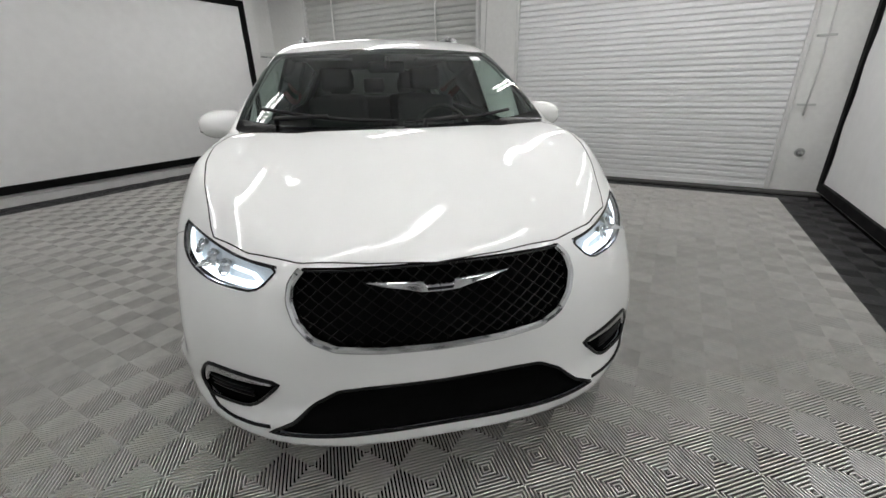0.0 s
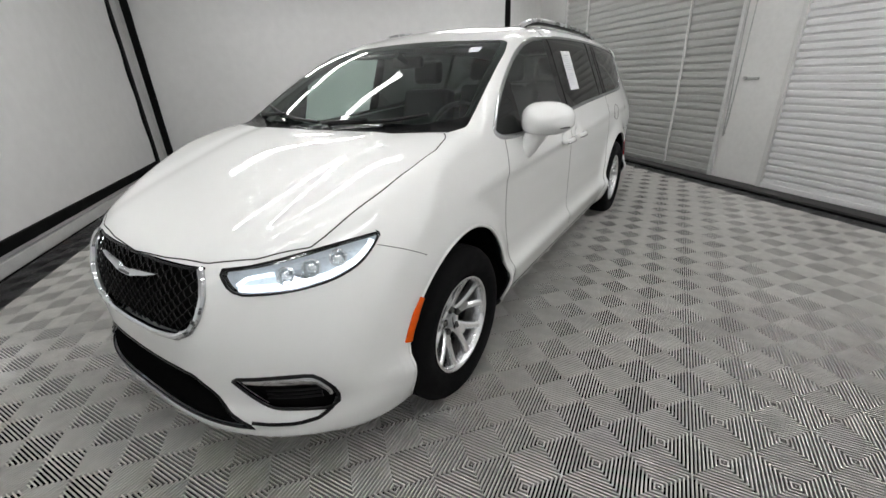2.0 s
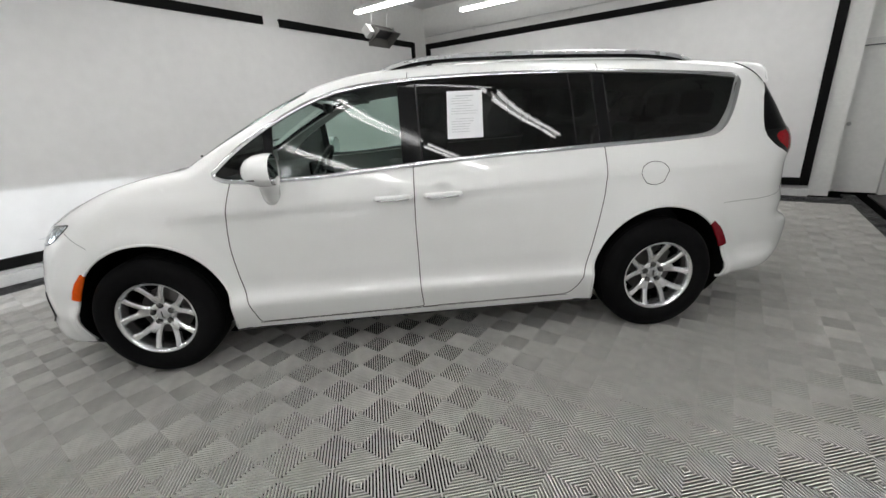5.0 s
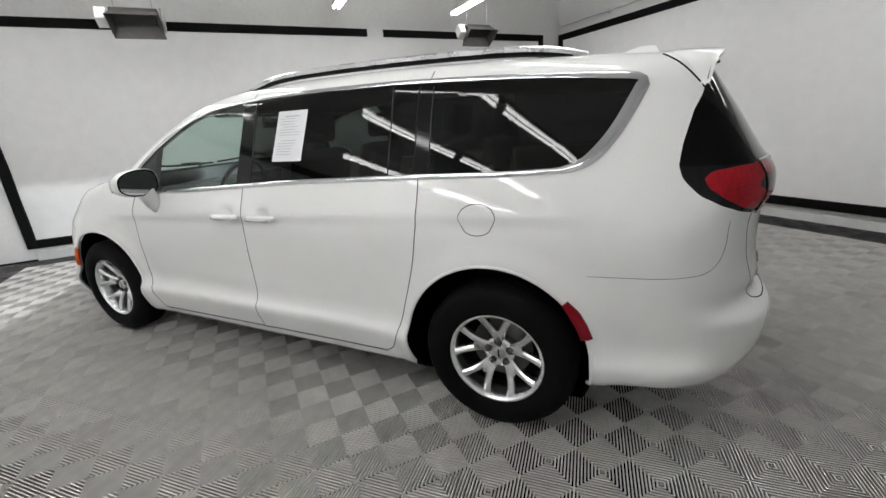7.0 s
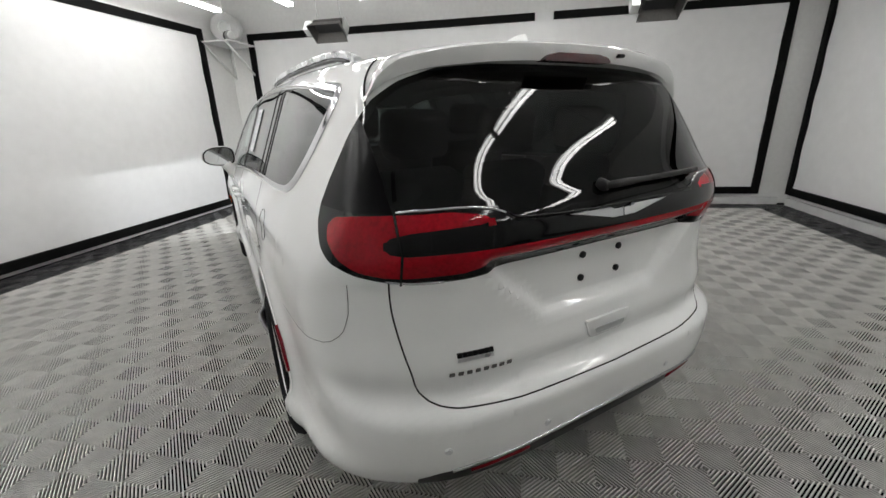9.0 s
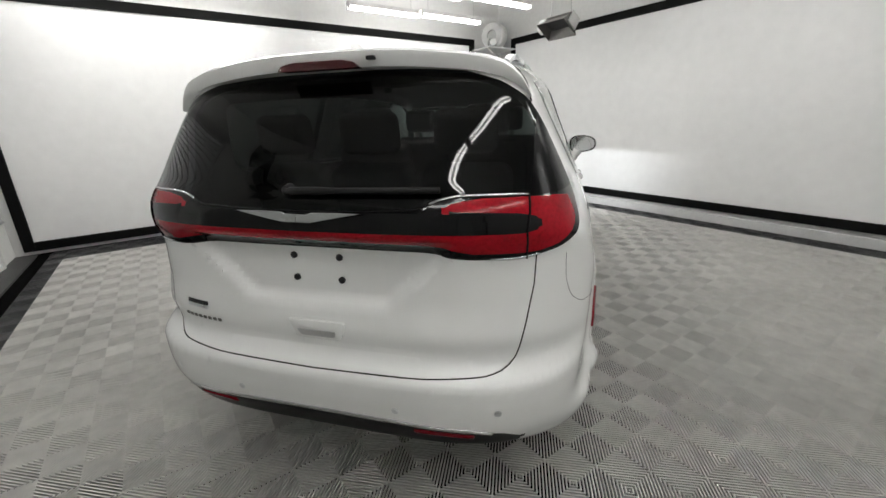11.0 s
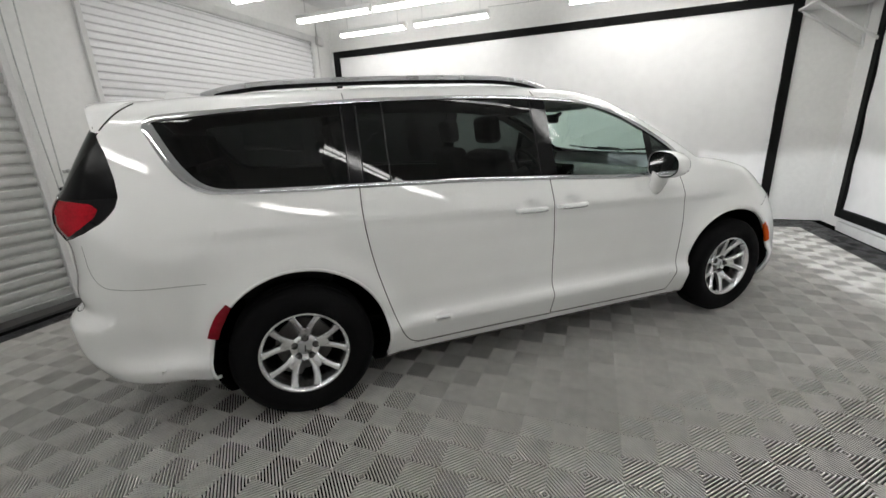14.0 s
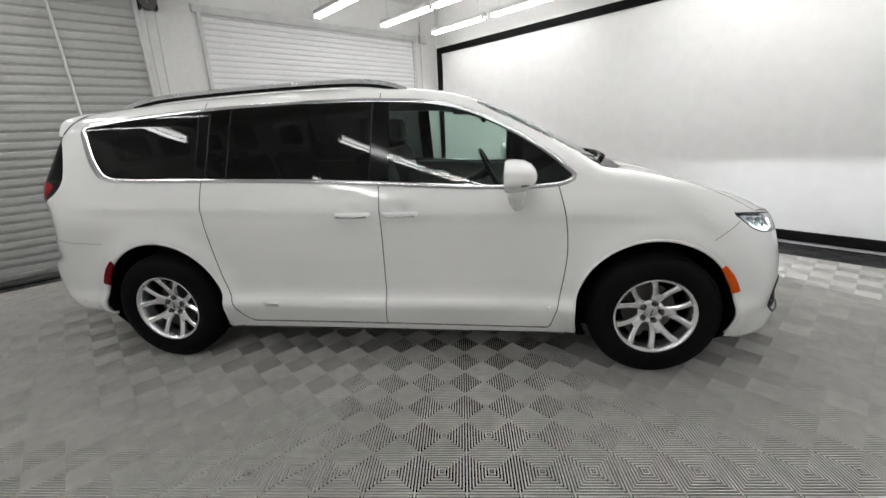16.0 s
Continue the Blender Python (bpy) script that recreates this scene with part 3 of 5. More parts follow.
SLIDE_DOOR = rounded([(0.035, 0.288, 0.0), (0.020, 0.43), (0.022, 0.6), (0.018, 0.8), (0.022, 0.95), (0.03, 1.20, 0.0), (1.165, 1.24, 0.0), (1.175, 1.05), (1.145, 0.82),
                      (1.085, 0.58), (1.02, 0.37), (0.96, 0.290, 0.05)], 0.1, 4)
ARCHES = ((-1.52, 0.392, 0.432), (1.53, 0.388, 0.440))
WINDSHIELD_XY = mirrored([(0, -0.585), (0.3, -0.580), (0.55, -0.570), (0.705, -0.545), (0.737, -0.65), (0.786, -0.936), (0.818, -1.132), (0.830, -1.24), (0.785, -1.33), (0.64, -1.375), (0.33, -1.41), (0, -1.42)])
HOOD_XY = mirrored([(0, -1.425), (0.33, -1.415), (0.64, -1.38), (0.775, -1.342), (0.825, -1.41), (0.855, -1.53), (0.847, -1.68), (0.818, -1.83), (0.780, -1.95), (0.748, -2.06), (0.728, -2.11), (0.60, -2.225), (0.43, -2.307), (0.22, -2.342), (0, -2.358)])
GRILLE_XZ = mirrored([(0, 0.862), (0.22, 0.865), (0.425, 0.869), (0.455, 0.832), (0.466, 0.780), (0.450, 0.718), (0.41, 0.662), (0.34, 0.628), (0.19, 0.610), (0, 0.602)])
INTAKE_XZ = mirrored([(0, 0.460), (0.25, 0.466), (0.35, 0.461), (0.43, 0.415), (0.51, 0.345), (0.60, 0.298), (0.43, 0.299), (0.24, 0.304), (0, 0.305)])
LAMP_AZ = rounded([(0.345, 0.870, 0.012), (0.481, 0.887), (0.622, 0.909), (0.753, 0.926), (0.885, 0.939, 0.012), (0.862, 0.907), (0.803, 0.854), (0.707, 0.820), (0.573, 0.802), (0.405, 0.798, 0.03), (0.368, 0.822, 0.02)], 0.06, 3)
FOG_AZ = rounded([(0.318, 0.492, 0.01), (0.49, 0.514), (0.61, 0.516, 0.03), (0.672, 0.440, 0.03), (0.678, 0.388, 0.02), (0.64, 0.368, 0.02), (0.435, 0.378), (0.382, 0.424)], 0.04, 3)
# the dark rear band and its red lamps run round the corner: (corner coordinate, z)
REAR_DARK_AZ = [(-0.8, 1.622), (-0.04, 1.622), (0.18, 1.618), (0.33, 1.600), (0.42, 1.562), (0.487, 1.512), (0.552, 1.425), (0.615, 1.305), (0.644, 1.233), (0.646, 1.190), (0.632, 1.152),
                (0.612, 1.125), (0.562, 1.092), (0.480, 1.064), (0.40, 1.048), (0.319, 1.043), (0.193, 1.046), (0.10, 1.058), (-0.8, 1.062)]
RED_HALF = [(0.40, 1.128), (0.60, 1.128), (0.70, 1.126), (0.738, 1.134), (0.745, 1.152), (0.732, 1.174), (0.68, 1.186), (0.57, 1.193), (0.455, 1.197), (0.49, 1.219), (0.566, 1.230), (0.70, 1.229)]
RED_LOW = [(0.70, 1.060), (0.55, 1.064), (0.47, 1.080), (0.40, 1.088)]
tail_a = lambda x, z: ((x - float(TAIL_C(z) - TAIL_WRAP(z) * (x / 0.88) ** 4.5) + 2.3) / math.sqrt(2), z)
RED_AZ = ([(-0.8, 1.120)] + [tail_a(x, z) for x, z in RED_HALF] + [(0.47, 1.224), (0.560, 1.212), (0.592, 1.184), (0.584, 1.150), (0.540, 1.110), (0.474, 1.078), (0.40, 1.062)]
          + [tail_a(x, z) for x, z in RED_LOW] + [(-0.8, 1.088)])
VALANCE_XZ = mirrored([(0, 0.480), (0.3, 0.478), (0.55, 0.468), (0.66, 0.446), (0.715, 0.410), (0.68, 0.34), (0.58, 0.10), (0, 0.10)])
GATE_XZ = mirrored([(0, 1.1), (0.735, 1.1), (0.730, 0.95), (0.710, 0.82), (0.692, 0.735), (0.682, 0.706), (0.664, 0.684), (0.635, 0.670), (0.59, 0.663), (0.4, 0.655), (0, 0.650)])


def corner_a(x, y):
    """A coordinate that runs round the front corner."""
    return (np.abs(x) + y + 2.3) / math.sqrt(2)


def rear_a(x, y):
    """A coordinate that runs round the rear corner."""
    return (np.abs(x) - y + 2.3) / math.sqrt(2)


D_DLO, D_FD, D_SD = inside_distance(DLO), inside_distance(FRONT_DOOR), inside_distance(SLIDE_DOOR)
D_WS, D_HOOD, D_GRILLE, D_INTAKE = (inside_distance(o) for o in (WINDSHIELD_XY, HOOD_XY, GRILLE_XZ, INTAKE_XZ))
D_LAMP, D_FOG, D_DARK, D_RED, D_GATE, D_VALANCE = (inside_distance(o) for o in (LAMP_AZ, FOG_AZ, REAR_DARK_AZ, RED_AZ, GATE_XZ, VALANCE_XZ))

bm = bmesh.new()
bm.from_mesh(mesh_of("shell", P, Q))


def cut(value, mask):
    """Splits the shell's faces along the zero line of value(x, y, z), where mask holds."""
    co = np.array([v.co for v in bm.verts])
    bm.verts.index_update()
    ok = mask(*co.T)
    val = np.full(len(co), 1.0)
    if ok.any():
        val[ok] = value(*co[ok].T)
    val[np.abs(val) < 4e-4] = 4e-4
    fresh = set()
    touched = set()
    for e in [e for e in bm.edges if ok[e.verts[0].index] and ok[e.verts[1].index] and val[e.verts[0].index] * val[e.verts[1].index] < 0]:
        a, b = e.verts
        t = val[a.index] / (val[a.index] - val[b.index])
        touched.update(e.link_faces)
        _, v = bmesh.utils.edge_split(e, a, t)
        fresh.add(v)
    for q in touched:
        if q.is_valid:
            vs = [v for v in q.verts if v in fresh]
            if len(vs) == 2:
                try:
                    bmesh.utils.face_split(q, vs[0], vs[1])
                except ValueError:
                    pass


side_win = lambda x, y, z: (np.abs(x) > 0.5) & (z > 1.06) & (z < 1.70) & (y > -1.2) & (y < 2.18)
cut(lambda x, y, z: D_DLO(y, z), side_win)
PANE_CUTS = (-0.80, -0.745, -0.03, 0.085, 1.14, 1.215)
for y0 in PANE_CUTS:
    cut(lambda x, y, z: y - y0, lambda x, y, z: side_win(x, y, z) & (np.abs(y - y0) < 0.1) & (D_DLO(y, z) < 0.03))
low_side = lambda x, y, z: (np.abs(x) > 0.8) & (z < 1.24) & (z > 0.22) & (y > -1.3) & (y < 1.4)
cut(lambda x, y, z: D_FD(y, z), low_side)
cut(lambda x, y, z: D_SD(y, z), lambda x, y, z: low_side(x, y, z) & (y > 0.1))
for cy, cz, cr in ARCHES:
    cut(lambda x, y, z: np.hypot(y - cy, z - cz) - cr, lambda x, y, z: (np.abs(x) > 0.5) & (np.abs(y - cy) < 0.6) & (z < 0.95))
glass_zone = lambda x, y, z: (z > 1.08) & (y < -0.3) & (y > -1.5) & (np.abs(x) < 0.86)
cut(lambda x, y, z: D_WS(x, y), glass_zone)
cut(lambda x, y, z: y + 1.375 - 0.16 * (np.abs(x) / 0.75) ** 2.4, lambda x, y, z: glass_zone(x, y, z) & (y < -1.0))
cut(lambda x, y, z: D_HOOD(x, y), lambda x, y, z: (z > 0.83) & (y < -1.15) & (np.abs(x) < 0.90))
nose_zone = lambda x, y, z: (y < -2.2) & (z < 0.93)
cut(lambda x, y, z: D_GRILLE(x, z), nose_zone)
cut(lambda x, y, z: D_INTAKE(x, z), nose_zone)
cut(lambda x, y, z: D_LAMP(corner_a(x, y), z), lambda x, y, z: (y < -1.8) & (z > 0.75) & (np.abs(x) > 0.38))
cut(lambda x, y, z: D_FOG(corner_a(x, y), z), lambda x, y, z: (y < -2.05) & (z < 0.6) & (z > 0.3) & (np.abs(x) > 0.42))
tail_zone = lambda x, y, z: (y > 2.0) & (z > 0.98) & (z < 1.70)
cut(lambda x, y, z: D_DARK(rear_a(x, y), z), tail_zone)
cut(lambda x, y, z: D_RED(rear_a(x, y), z), tail_zone)
cut(lambda x, y, z: z - (1.19 + 0.04 * np.clip((np.abs(x) - 0.40) / 0.05, 0, 1)), lambda x, y, z: tail_zone(x, y, z) & (D_DARK(rear_a(x, y), z) < 0.03) & (D_RED(rear_a(x, y), z) > -0.002))
cut(lambda x, y, z: np.abs(x) - 0.708, lambda x, y, z: tail_zone(x, y, z) & (D_DARK(rear_a(x, y), z) < 0.03) & (z > 1.2))
cut(lambda x, y, z: D_GATE(x, z), lambda x, y, z: (y > 2.3) & (z > 0.6) & (z < 1.07))

cut(lambda x, y, z: D_VALANCE(x, z), lambda x, y, z: (y > 2.25) & (z < 0.6))

# sort the faces into the pieces of the body
bm.faces.ensure_lookup_table()
C = np.array([f.calc_center_median() for f in bm.faces])
cx, cyy, cz = C.T
A = corner_a(cx, cyy)
kind = np.full(len(C), "body", dtype=object)
left = cx > 0


def sided(name):
    return np.where(left, name + "/L", name + "/R")


def claim(sel, name):
    todo = sel & (kind == "body")
    kind[todo] = name[todo] if isinstance(name, np.ndarray) else name


for ay, az, ar in ARCHES:
    claim((np.abs(cx) > 0.5) & (np.hypot(cyy - ay, cz - az) < ar) & (cz < 0.95), "gone")
win = side_win(cx, cyy, cz) & (D_DLO(cyy, cz) < 0)
for lo, hi, name in ((-2, -0.80, "vent_glass"), (-0.80, -0.745, "sail"), (-0.745, -0.03, "front_glass"), (-0.03, 0.085, "pillar"), (0.085, 1.14, "slide_glass"), (1.14, 1.215, "rear_pillar"), (1.215, 3, "quarter_glass")):
    claim(win & (cyy >= lo) & (cyy < hi), sided(name))
lows = (np.abs(cx) > 0.8) & (cz < 1.24) & (cz > 0.22)
claim(lows & (D_FD(cyy, cz) < 0), sided("front_door"))
claim(lows & (D_SD(cyy, cz) < 0), sided("slide_door"))
ws = (cz > 1.08) & (cyy < -0.3) & (np.abs(cx) < 0.86) & (D_WS(cx, cyy) < 0)
claim(ws & (cyy < -1.375 + 0.16 * (np.abs(cx) / 0.75) ** 2.4), "cowl")
claim(ws, "windshield")
claim((cz > 0.83) & (cyy < -1.15) & (D_HOOD(cx, cyy) < 0), "hood")
claim((cyy < -1.8) & (cz > 0.75) & (np.abs(cx) > 0.33) & (D_LAMP(A, cz) < 0), sided("headlamp"))
claim((cyy < -2.2) & (D_GRILLE(cx, cz) < 0), "grille")
claim((cyy < -2.2) & (D_INTAKE(cx, cz) < 0), "intake")
claim((cyy < -2.05) & (cz < 0.6) & (np.abs(cx) > 0.42) & (D_FOG(A, cz) < 0), sided("fog"))
dark = (cyy > 2.0) & (cz > 0.98) & (D_DARK(rear_a(cx, cyy), cz) < 0)
claim(dark & (D_RED(rear_a(cx, cyy), cz) < 0), "red")
claim(dark & (np.abs(cx) > 0.708) & (cz > 1.23), sided("corner_cover"))
claim(dark & (cz > 1.19 + 0.04 * np.clip((np.abs(cx) - 0.40) / 0.05, 0, 1)), "rear_glass")
claim(dark, "lamp_surround")
claim((cyy > 2.3) & (cz < 1.1) & (cz > 0.6) & (D_GATE(cx, cz) < 0), "tailgate")
claim((cyy > 2.25) & (D_VALANCE(cx, cz) < 0), "valance")
claim((cyy > 1.9) & (cz < 0.82) & (cyy > 2.0), "rear_bumper")
claim((cyy < -2.0) & (cz < 0.86), "front_bumper")
claim(cz < 0.24, "sill")


def piece(name, sink=0.0, rim=0.0):
    """The mesh of one piece of the shell, pushed in by sink along its normals; rim rolls its edges in."""
    ids = np.nonzero(kind == name)[0]
    index, verts, faces = {}, [], []
    for i in ids:
        q = []
        for v in bm.faces[i].verts:
            if v not in index:
                index[v] = len(verts)
                verts.append(v.co.copy())
            q.append(index[v])
        faces.append(q)
    if not faces:
        return None
    arr = np.array([tuple(v) for v in verts])
    e = 0.003
    x, y, z = arr.T
    g = np.stack([body_field(x + e, y, z) - body_field(x - e, y, z), body_field(x, y + e, z) - body_field(x, y - e, z), body_field(x, y, z + e) - body_field(x, y, z - e)], 1)
    g /= np.maximum(np.linalg.norm(g, axis=1), 1e-9)[:, None]
    if sink:
        arr = arr - g * sink
    return mesh_of(name.split("/")[0], arr, faces, True)


bm.verts.index_update()


def seam_edges(names):
    """Middles of the gap between the named pieces and the rest, as a thin dark bead."""
    s = Shape()
    for e in bm.edges:
        if len(e.link_faces) == 2:
            a, b = (kind[f.index] for f in e.link_faces)
            if a != b and "gone" not in (a, b) and (a in names or b in names):
                p, q = e.verts[0].co, e.verts[1].co
                n = (e.link_faces[0].normal + e.link_faces[1].normal).normalized()
                d = (q - p)
                if d.length < 1e-6:
                    continue
                t = d.normalized().cross(n) * 0.0026
                o = n * 0.0012
                s.add([p - t + o * 0.2, p + o, p + t + o * 0.2, q - t + o * 0.2, q + o, q + t + o * 0.2], [(0, 1, 4, 3), (1, 2, 5, 4)])
    return s


bm.faces.index_update()
# panels of the body
body = part("body", piece("body"), PAINT, van)
part("sill", piece("sill"), BLACK_PLASTIC, van)
hood_ob = part("hood", piece("hood"), PAINT, van)
part("hood_gap", seam_edges({"hood"}).mesh("hood_gap"), SEAM, hood_ob)
front_bumper = part("front_bumper", piece("front_bumper"), PAINT, van)
rear_bumper = part("rear_bumper", piece("rear_bumper"), PAINT, van)
tailgate = part("tailgate", piece("tailgate"), PAINT, van)
part("tailgate_gap", seam_edges({"tailgate"}).mesh("tailgate_gap"), SEAM, tailgate)
shield = part("windshield", piece("windshield"), WINDSHIELD, van, "clear laminated glass with a small sticker")
part("cowl", piece("cowl"), CORNER_BLACK, van)
rear_window = part("rear_window", piece("rear_glass"), PRIVACY, van, "dark privacy glass")
part("lamp_band", piece("lamp_surround"), GLOSS_BLACK, van, "gloss black band between the tail lamps")
part("valance", piece("valance"), GRILLE_BLACK, van, "black lower valance")
part("tail_lamp", piece("red"), RED_LENS, van, "red full-width tail lamp")
for sd in "LR":
    part("corner_cover", piece("corner_cover/" + sd), CORNER_BLACK, van, "black corner cover beside the rear window")
doors = {}
for sd in "LR":
    for nm, glass, gm in (("front_door", "front_glass", FRONT_GLASS), ("sliding_door", "slide_glass", PRIVACY)):
        key = "slide_door" if nm == "sliding_door" else nm
        d = doors[nm + sd] = part(nm, piece(key + "/" + sd), PAINT, van)
        part("door_gap", seam_edges({key + "/" + sd}).mesh("door_gap"), SEAM, d)
        g = part("pane", piece(glass + "/" + sd), gm, d, "green tinted glass" if gm is FRONT_GLASS else "dark privacy glass")
    part("pillar_cover", piece("pillar/" + sd), GLOSS_BLACK, van)
    part("pillar_cover", piece("rear_pillar/" + sd), GLOSS_BLACK, van)
    part("mirror_sail", piece("sail/" + sd), GLOSS_BLACK, van)
    part("vent_pane", piece("vent_glass/" + sd), PRIVACY, van)
    part("quarter_window", piece("quarter_glass/" + sd), PRIVACY, van, "dark privacy glass")

# interior faces of the cabin shell
ids = (kind == "body") & ((cyy < -1.25) | (cz < 0.35) | (cyy > 2.55))
kept = kind.copy()
kind[ids] = "outer"
part("cabin_lining", piece("body", sink=0.03), TRIM_GREY, van, "grey cloth headliner and pillar trim")
kind[:] = kept
for sd in "LR":
    part("door_lining", piece("front_door/" + sd, sink=0.05), TRIM_GREY, doors["front_door" + sd])
    part("door_lining", piece("slide_door/" + sd, sink=0.05), TRIM_GREY, doors["sliding_door" + sd])

# underbody, engine bay and cabin floor
part("underbody", Shape().box(-0.78, -2.0, 0.215, 0.78, 2.05, 0.27).mesh("underbody", bevel=0.02), DARK_LINER, van)
part("firewall", Shape().box(-0.78, -1.20, 0.27, 0.78, -1.14, 1.08).mesh("firewall"), DARK_LINER, van)
part("cabin_floor", Shape().box(-0.80, -1.14, 0.40, 0.80, 2.10, 0.43).mesh("cabin_floor"), DARK_LINER, van)
part("engine_cover", Shape().box(-0.62, -2.12, 0.28, 0.62, -1.22, 0.84).mesh("engine_cover", bevel=0.05), DARK_LINER, van)


# ---- wheels ----
def wheel(x, y, turned):
    """An alloy wheel; turned is the angle of one wheel nut, seen from outside."""
    sgn = 1 if x > 0 else -1
    m = pose(x, y, 0.366) @ pose(0, 0, 0, 0, 90 * sgn, 0) @ pose(0, 0, 0, 0, 0, turned + 90 * sgn)
    tyre = Shape().lathe([(0.224, 0.070), (0.232, 0.100), (0.262, 0.114), (0.300, 0.118), (0.334, 0.108), (0.350, 0.094), (0.357, 0.080), (0.3635, 0.072),
                          (0.3645, 0.055), (0.3575, 0.052), (0.3575, 0.045), (0.366, 0.042), (0.3665, 0.020), (0.3585, 0.017), (0.3585, 0.009), (0.366, 0.006), (0.366, -0.006), (0.3585, -0.009), (0.3585, -0.017),
                          (0.3665, -0.020), (0.366, -0.042), (0.3575, -0.045), (0.3575, -0.052), (0.3645, -0.055), (0.363, -0.072), (0.350, -0.094), (0.30, -0.118), (0.232, -0.10), (0.224, -0.07)], m, 72)
    w = part("wheel", Shape().lathe([(0.0, 0.030), (0.045, 0.030), (0.062, 0.036), (0.075, 0.030), (0.078, 0.0), (0.0, -0.005)], m, 40).mesh("wheel", True, angle=0.6), ALLOY, van, "silver alloy wheel with five forked spokes")
    part("tyre", tyre.mesh("tyre", True, angle=0.7), RUBBER, w, "black all-season tyre")
    rim = Shape().lathe([(0.224, 0.088), (0.229, 0.094), (0.227, 0.101), (0.219, 0.101), (0.2115, 0.094), (0.2075, 0.078), (0.203, 0.060), (0.200, 0.0), (0.196, -0.09), (0.215, -0.10), (0.224, -0.09)], m, 72)
    part("rim", rim.mesh("rim", True, angle=0.7), ALLOY, w)
    for k in range(5):
        a0 = 2 * math.pi * k / 5
        out, across = Vector((math.cos(a0), math.sin(a0), 0)), Vector((-math.sin(a0), math.cos(a0), 0))
        for sg in (-1, 1):
            s = Shape()
            for i in range(9):
                t = i / 8
                # each arm leaves its nut's boss and bends outward to the rim
                a = a0 + sg * math.radians(19.5)
                p0, p1, p2 = out * 0.056 + across * sg * 0.012, out * 0.116 + across * sg * 0.012, Vector((0.2095 * math.cos(a), 0.2095 * math.sin(a), 0))
                c = p0 * (1 - t) ** 2 + p1 * 2 * t * (1 - t) + p2 * t * t
                d = ((p1 - p0) * (1 - t) + (p2 - p1) * t).normalized()
                tn = Vector((-d.y, d.x, 0))
                width = 0.042 - 0.008 * t + 0.012 * max(0.0, t - 0.85) / 0.15
                top = 0.033 + 0.056 * t ** 0.9 - 0.004 * math.sin(math.pi * t)
                for du, z in ((-0.5, top - 0.034), (-0.45, top - 0.010), (-0.20, top), (0.20, top), (0.45, top - 0.010), (0.5, top - 0.034)):
                    s.v.append(tuple(m @ (c + tn * du * width + Vector((0, 0, z)))))
            for i in range(8):
                for j in range(6):
                    l = (j + 1) % 6
                    s.f.append((i * 6 + j, i * 6 + l, i * 6 + 6 + l, i * 6 + 6 + j))
            part("spoke", s.mesh("spoke", True, angle=0.5), ALLOY, w)
        # web that fills the fork between the two arms
        s = Shape().prism(rounded([(0.046, -0.022), (0.100, -0.024), (0.128, -0.010), (0.128, 0.010), (0.100, 0.024), (0.046, 0.022)], 0.006, 3),
                          lambda u, v, h: m @ (out * u + across * v + Vector((0, 0, 0.008 + h + 0.36 * (u - 0.05)))), 0.026)
        part("spoke_web", s.mesh("spoke_web", True, bevel=0.003, angle=0.5), ALLOY, w)
        q = m @ pose(0.058 * math.cos(a0), 0.058 * math.sin(a0), 0.0)
        part("wheel_nut", Shape().lathe([(0.0125, 0.026), (0.0125, 0.036), (0.0095, 0.039), (0.0095, 0.049), (0.0, 0.052)], q, 10).mesh("wheel_nut", True, angle=0.5), DISC_STEEL, w)
        # raised black ring stands in for the shaded hole round the nut
        part("nut_pocket", Shape().lathe([(0.0185, 0.031), (0.0185, 0.0405), (0.0150, 0.0410), (0.0150, 0.031)], q, 16).mesh("nut_pocket"), BLACK_PLASTIC, w)
    part("centre_cap", Shape().lathe([(0.036, 0.029), (0.035, 0.040), (0.028, 0.043), (0.0, 0.044)], m, 24).mesh("centre_cap", True, angle=0.5), SATIN, w)
    part("cap_mark", Shape().box(-0.020, -0.003, 0.0441, 0.020, 0.003, 0.0455, m).mesh("cap_mark"), BLACK_PLASTIC, w)
    part("brake_disc", Shape().lathe([(0.06, -0.02), (0.150, -0.02), (0.150, -0.035), (0.06, -0.035)], m, 40, True).mesh("brake_disc", True, angle=0.5), DISC_STEEL, w)
    part("brake_caliper", Shape().box(0.085, -0.055, -0.060, 0.175, 0.055, 0.005, pose(x, y, 0.366) @ pose(0, 0, 0, 0, 90 * sgn, 0) @ pose(0, 0, 0, 0, 0, 150)).mesh("brake_caliper", True, bevel=0.012), DISC_STEEL, w)
    part("hub_back", Shape().lathe([(0.0, -0.036), (0.198, -0.05), (0.198, -0.06), (0.0, -0.06)], m, 32).mesh("hub_back"), DARK_LINER, w)


for wx, wy, turned in ((0.868, -1.545, 92), (0.868, 1.545, 92), (-0.868, -1.545, 74), (-0.868, 1.545, 84)):
    wheel(wx, wy, turned)

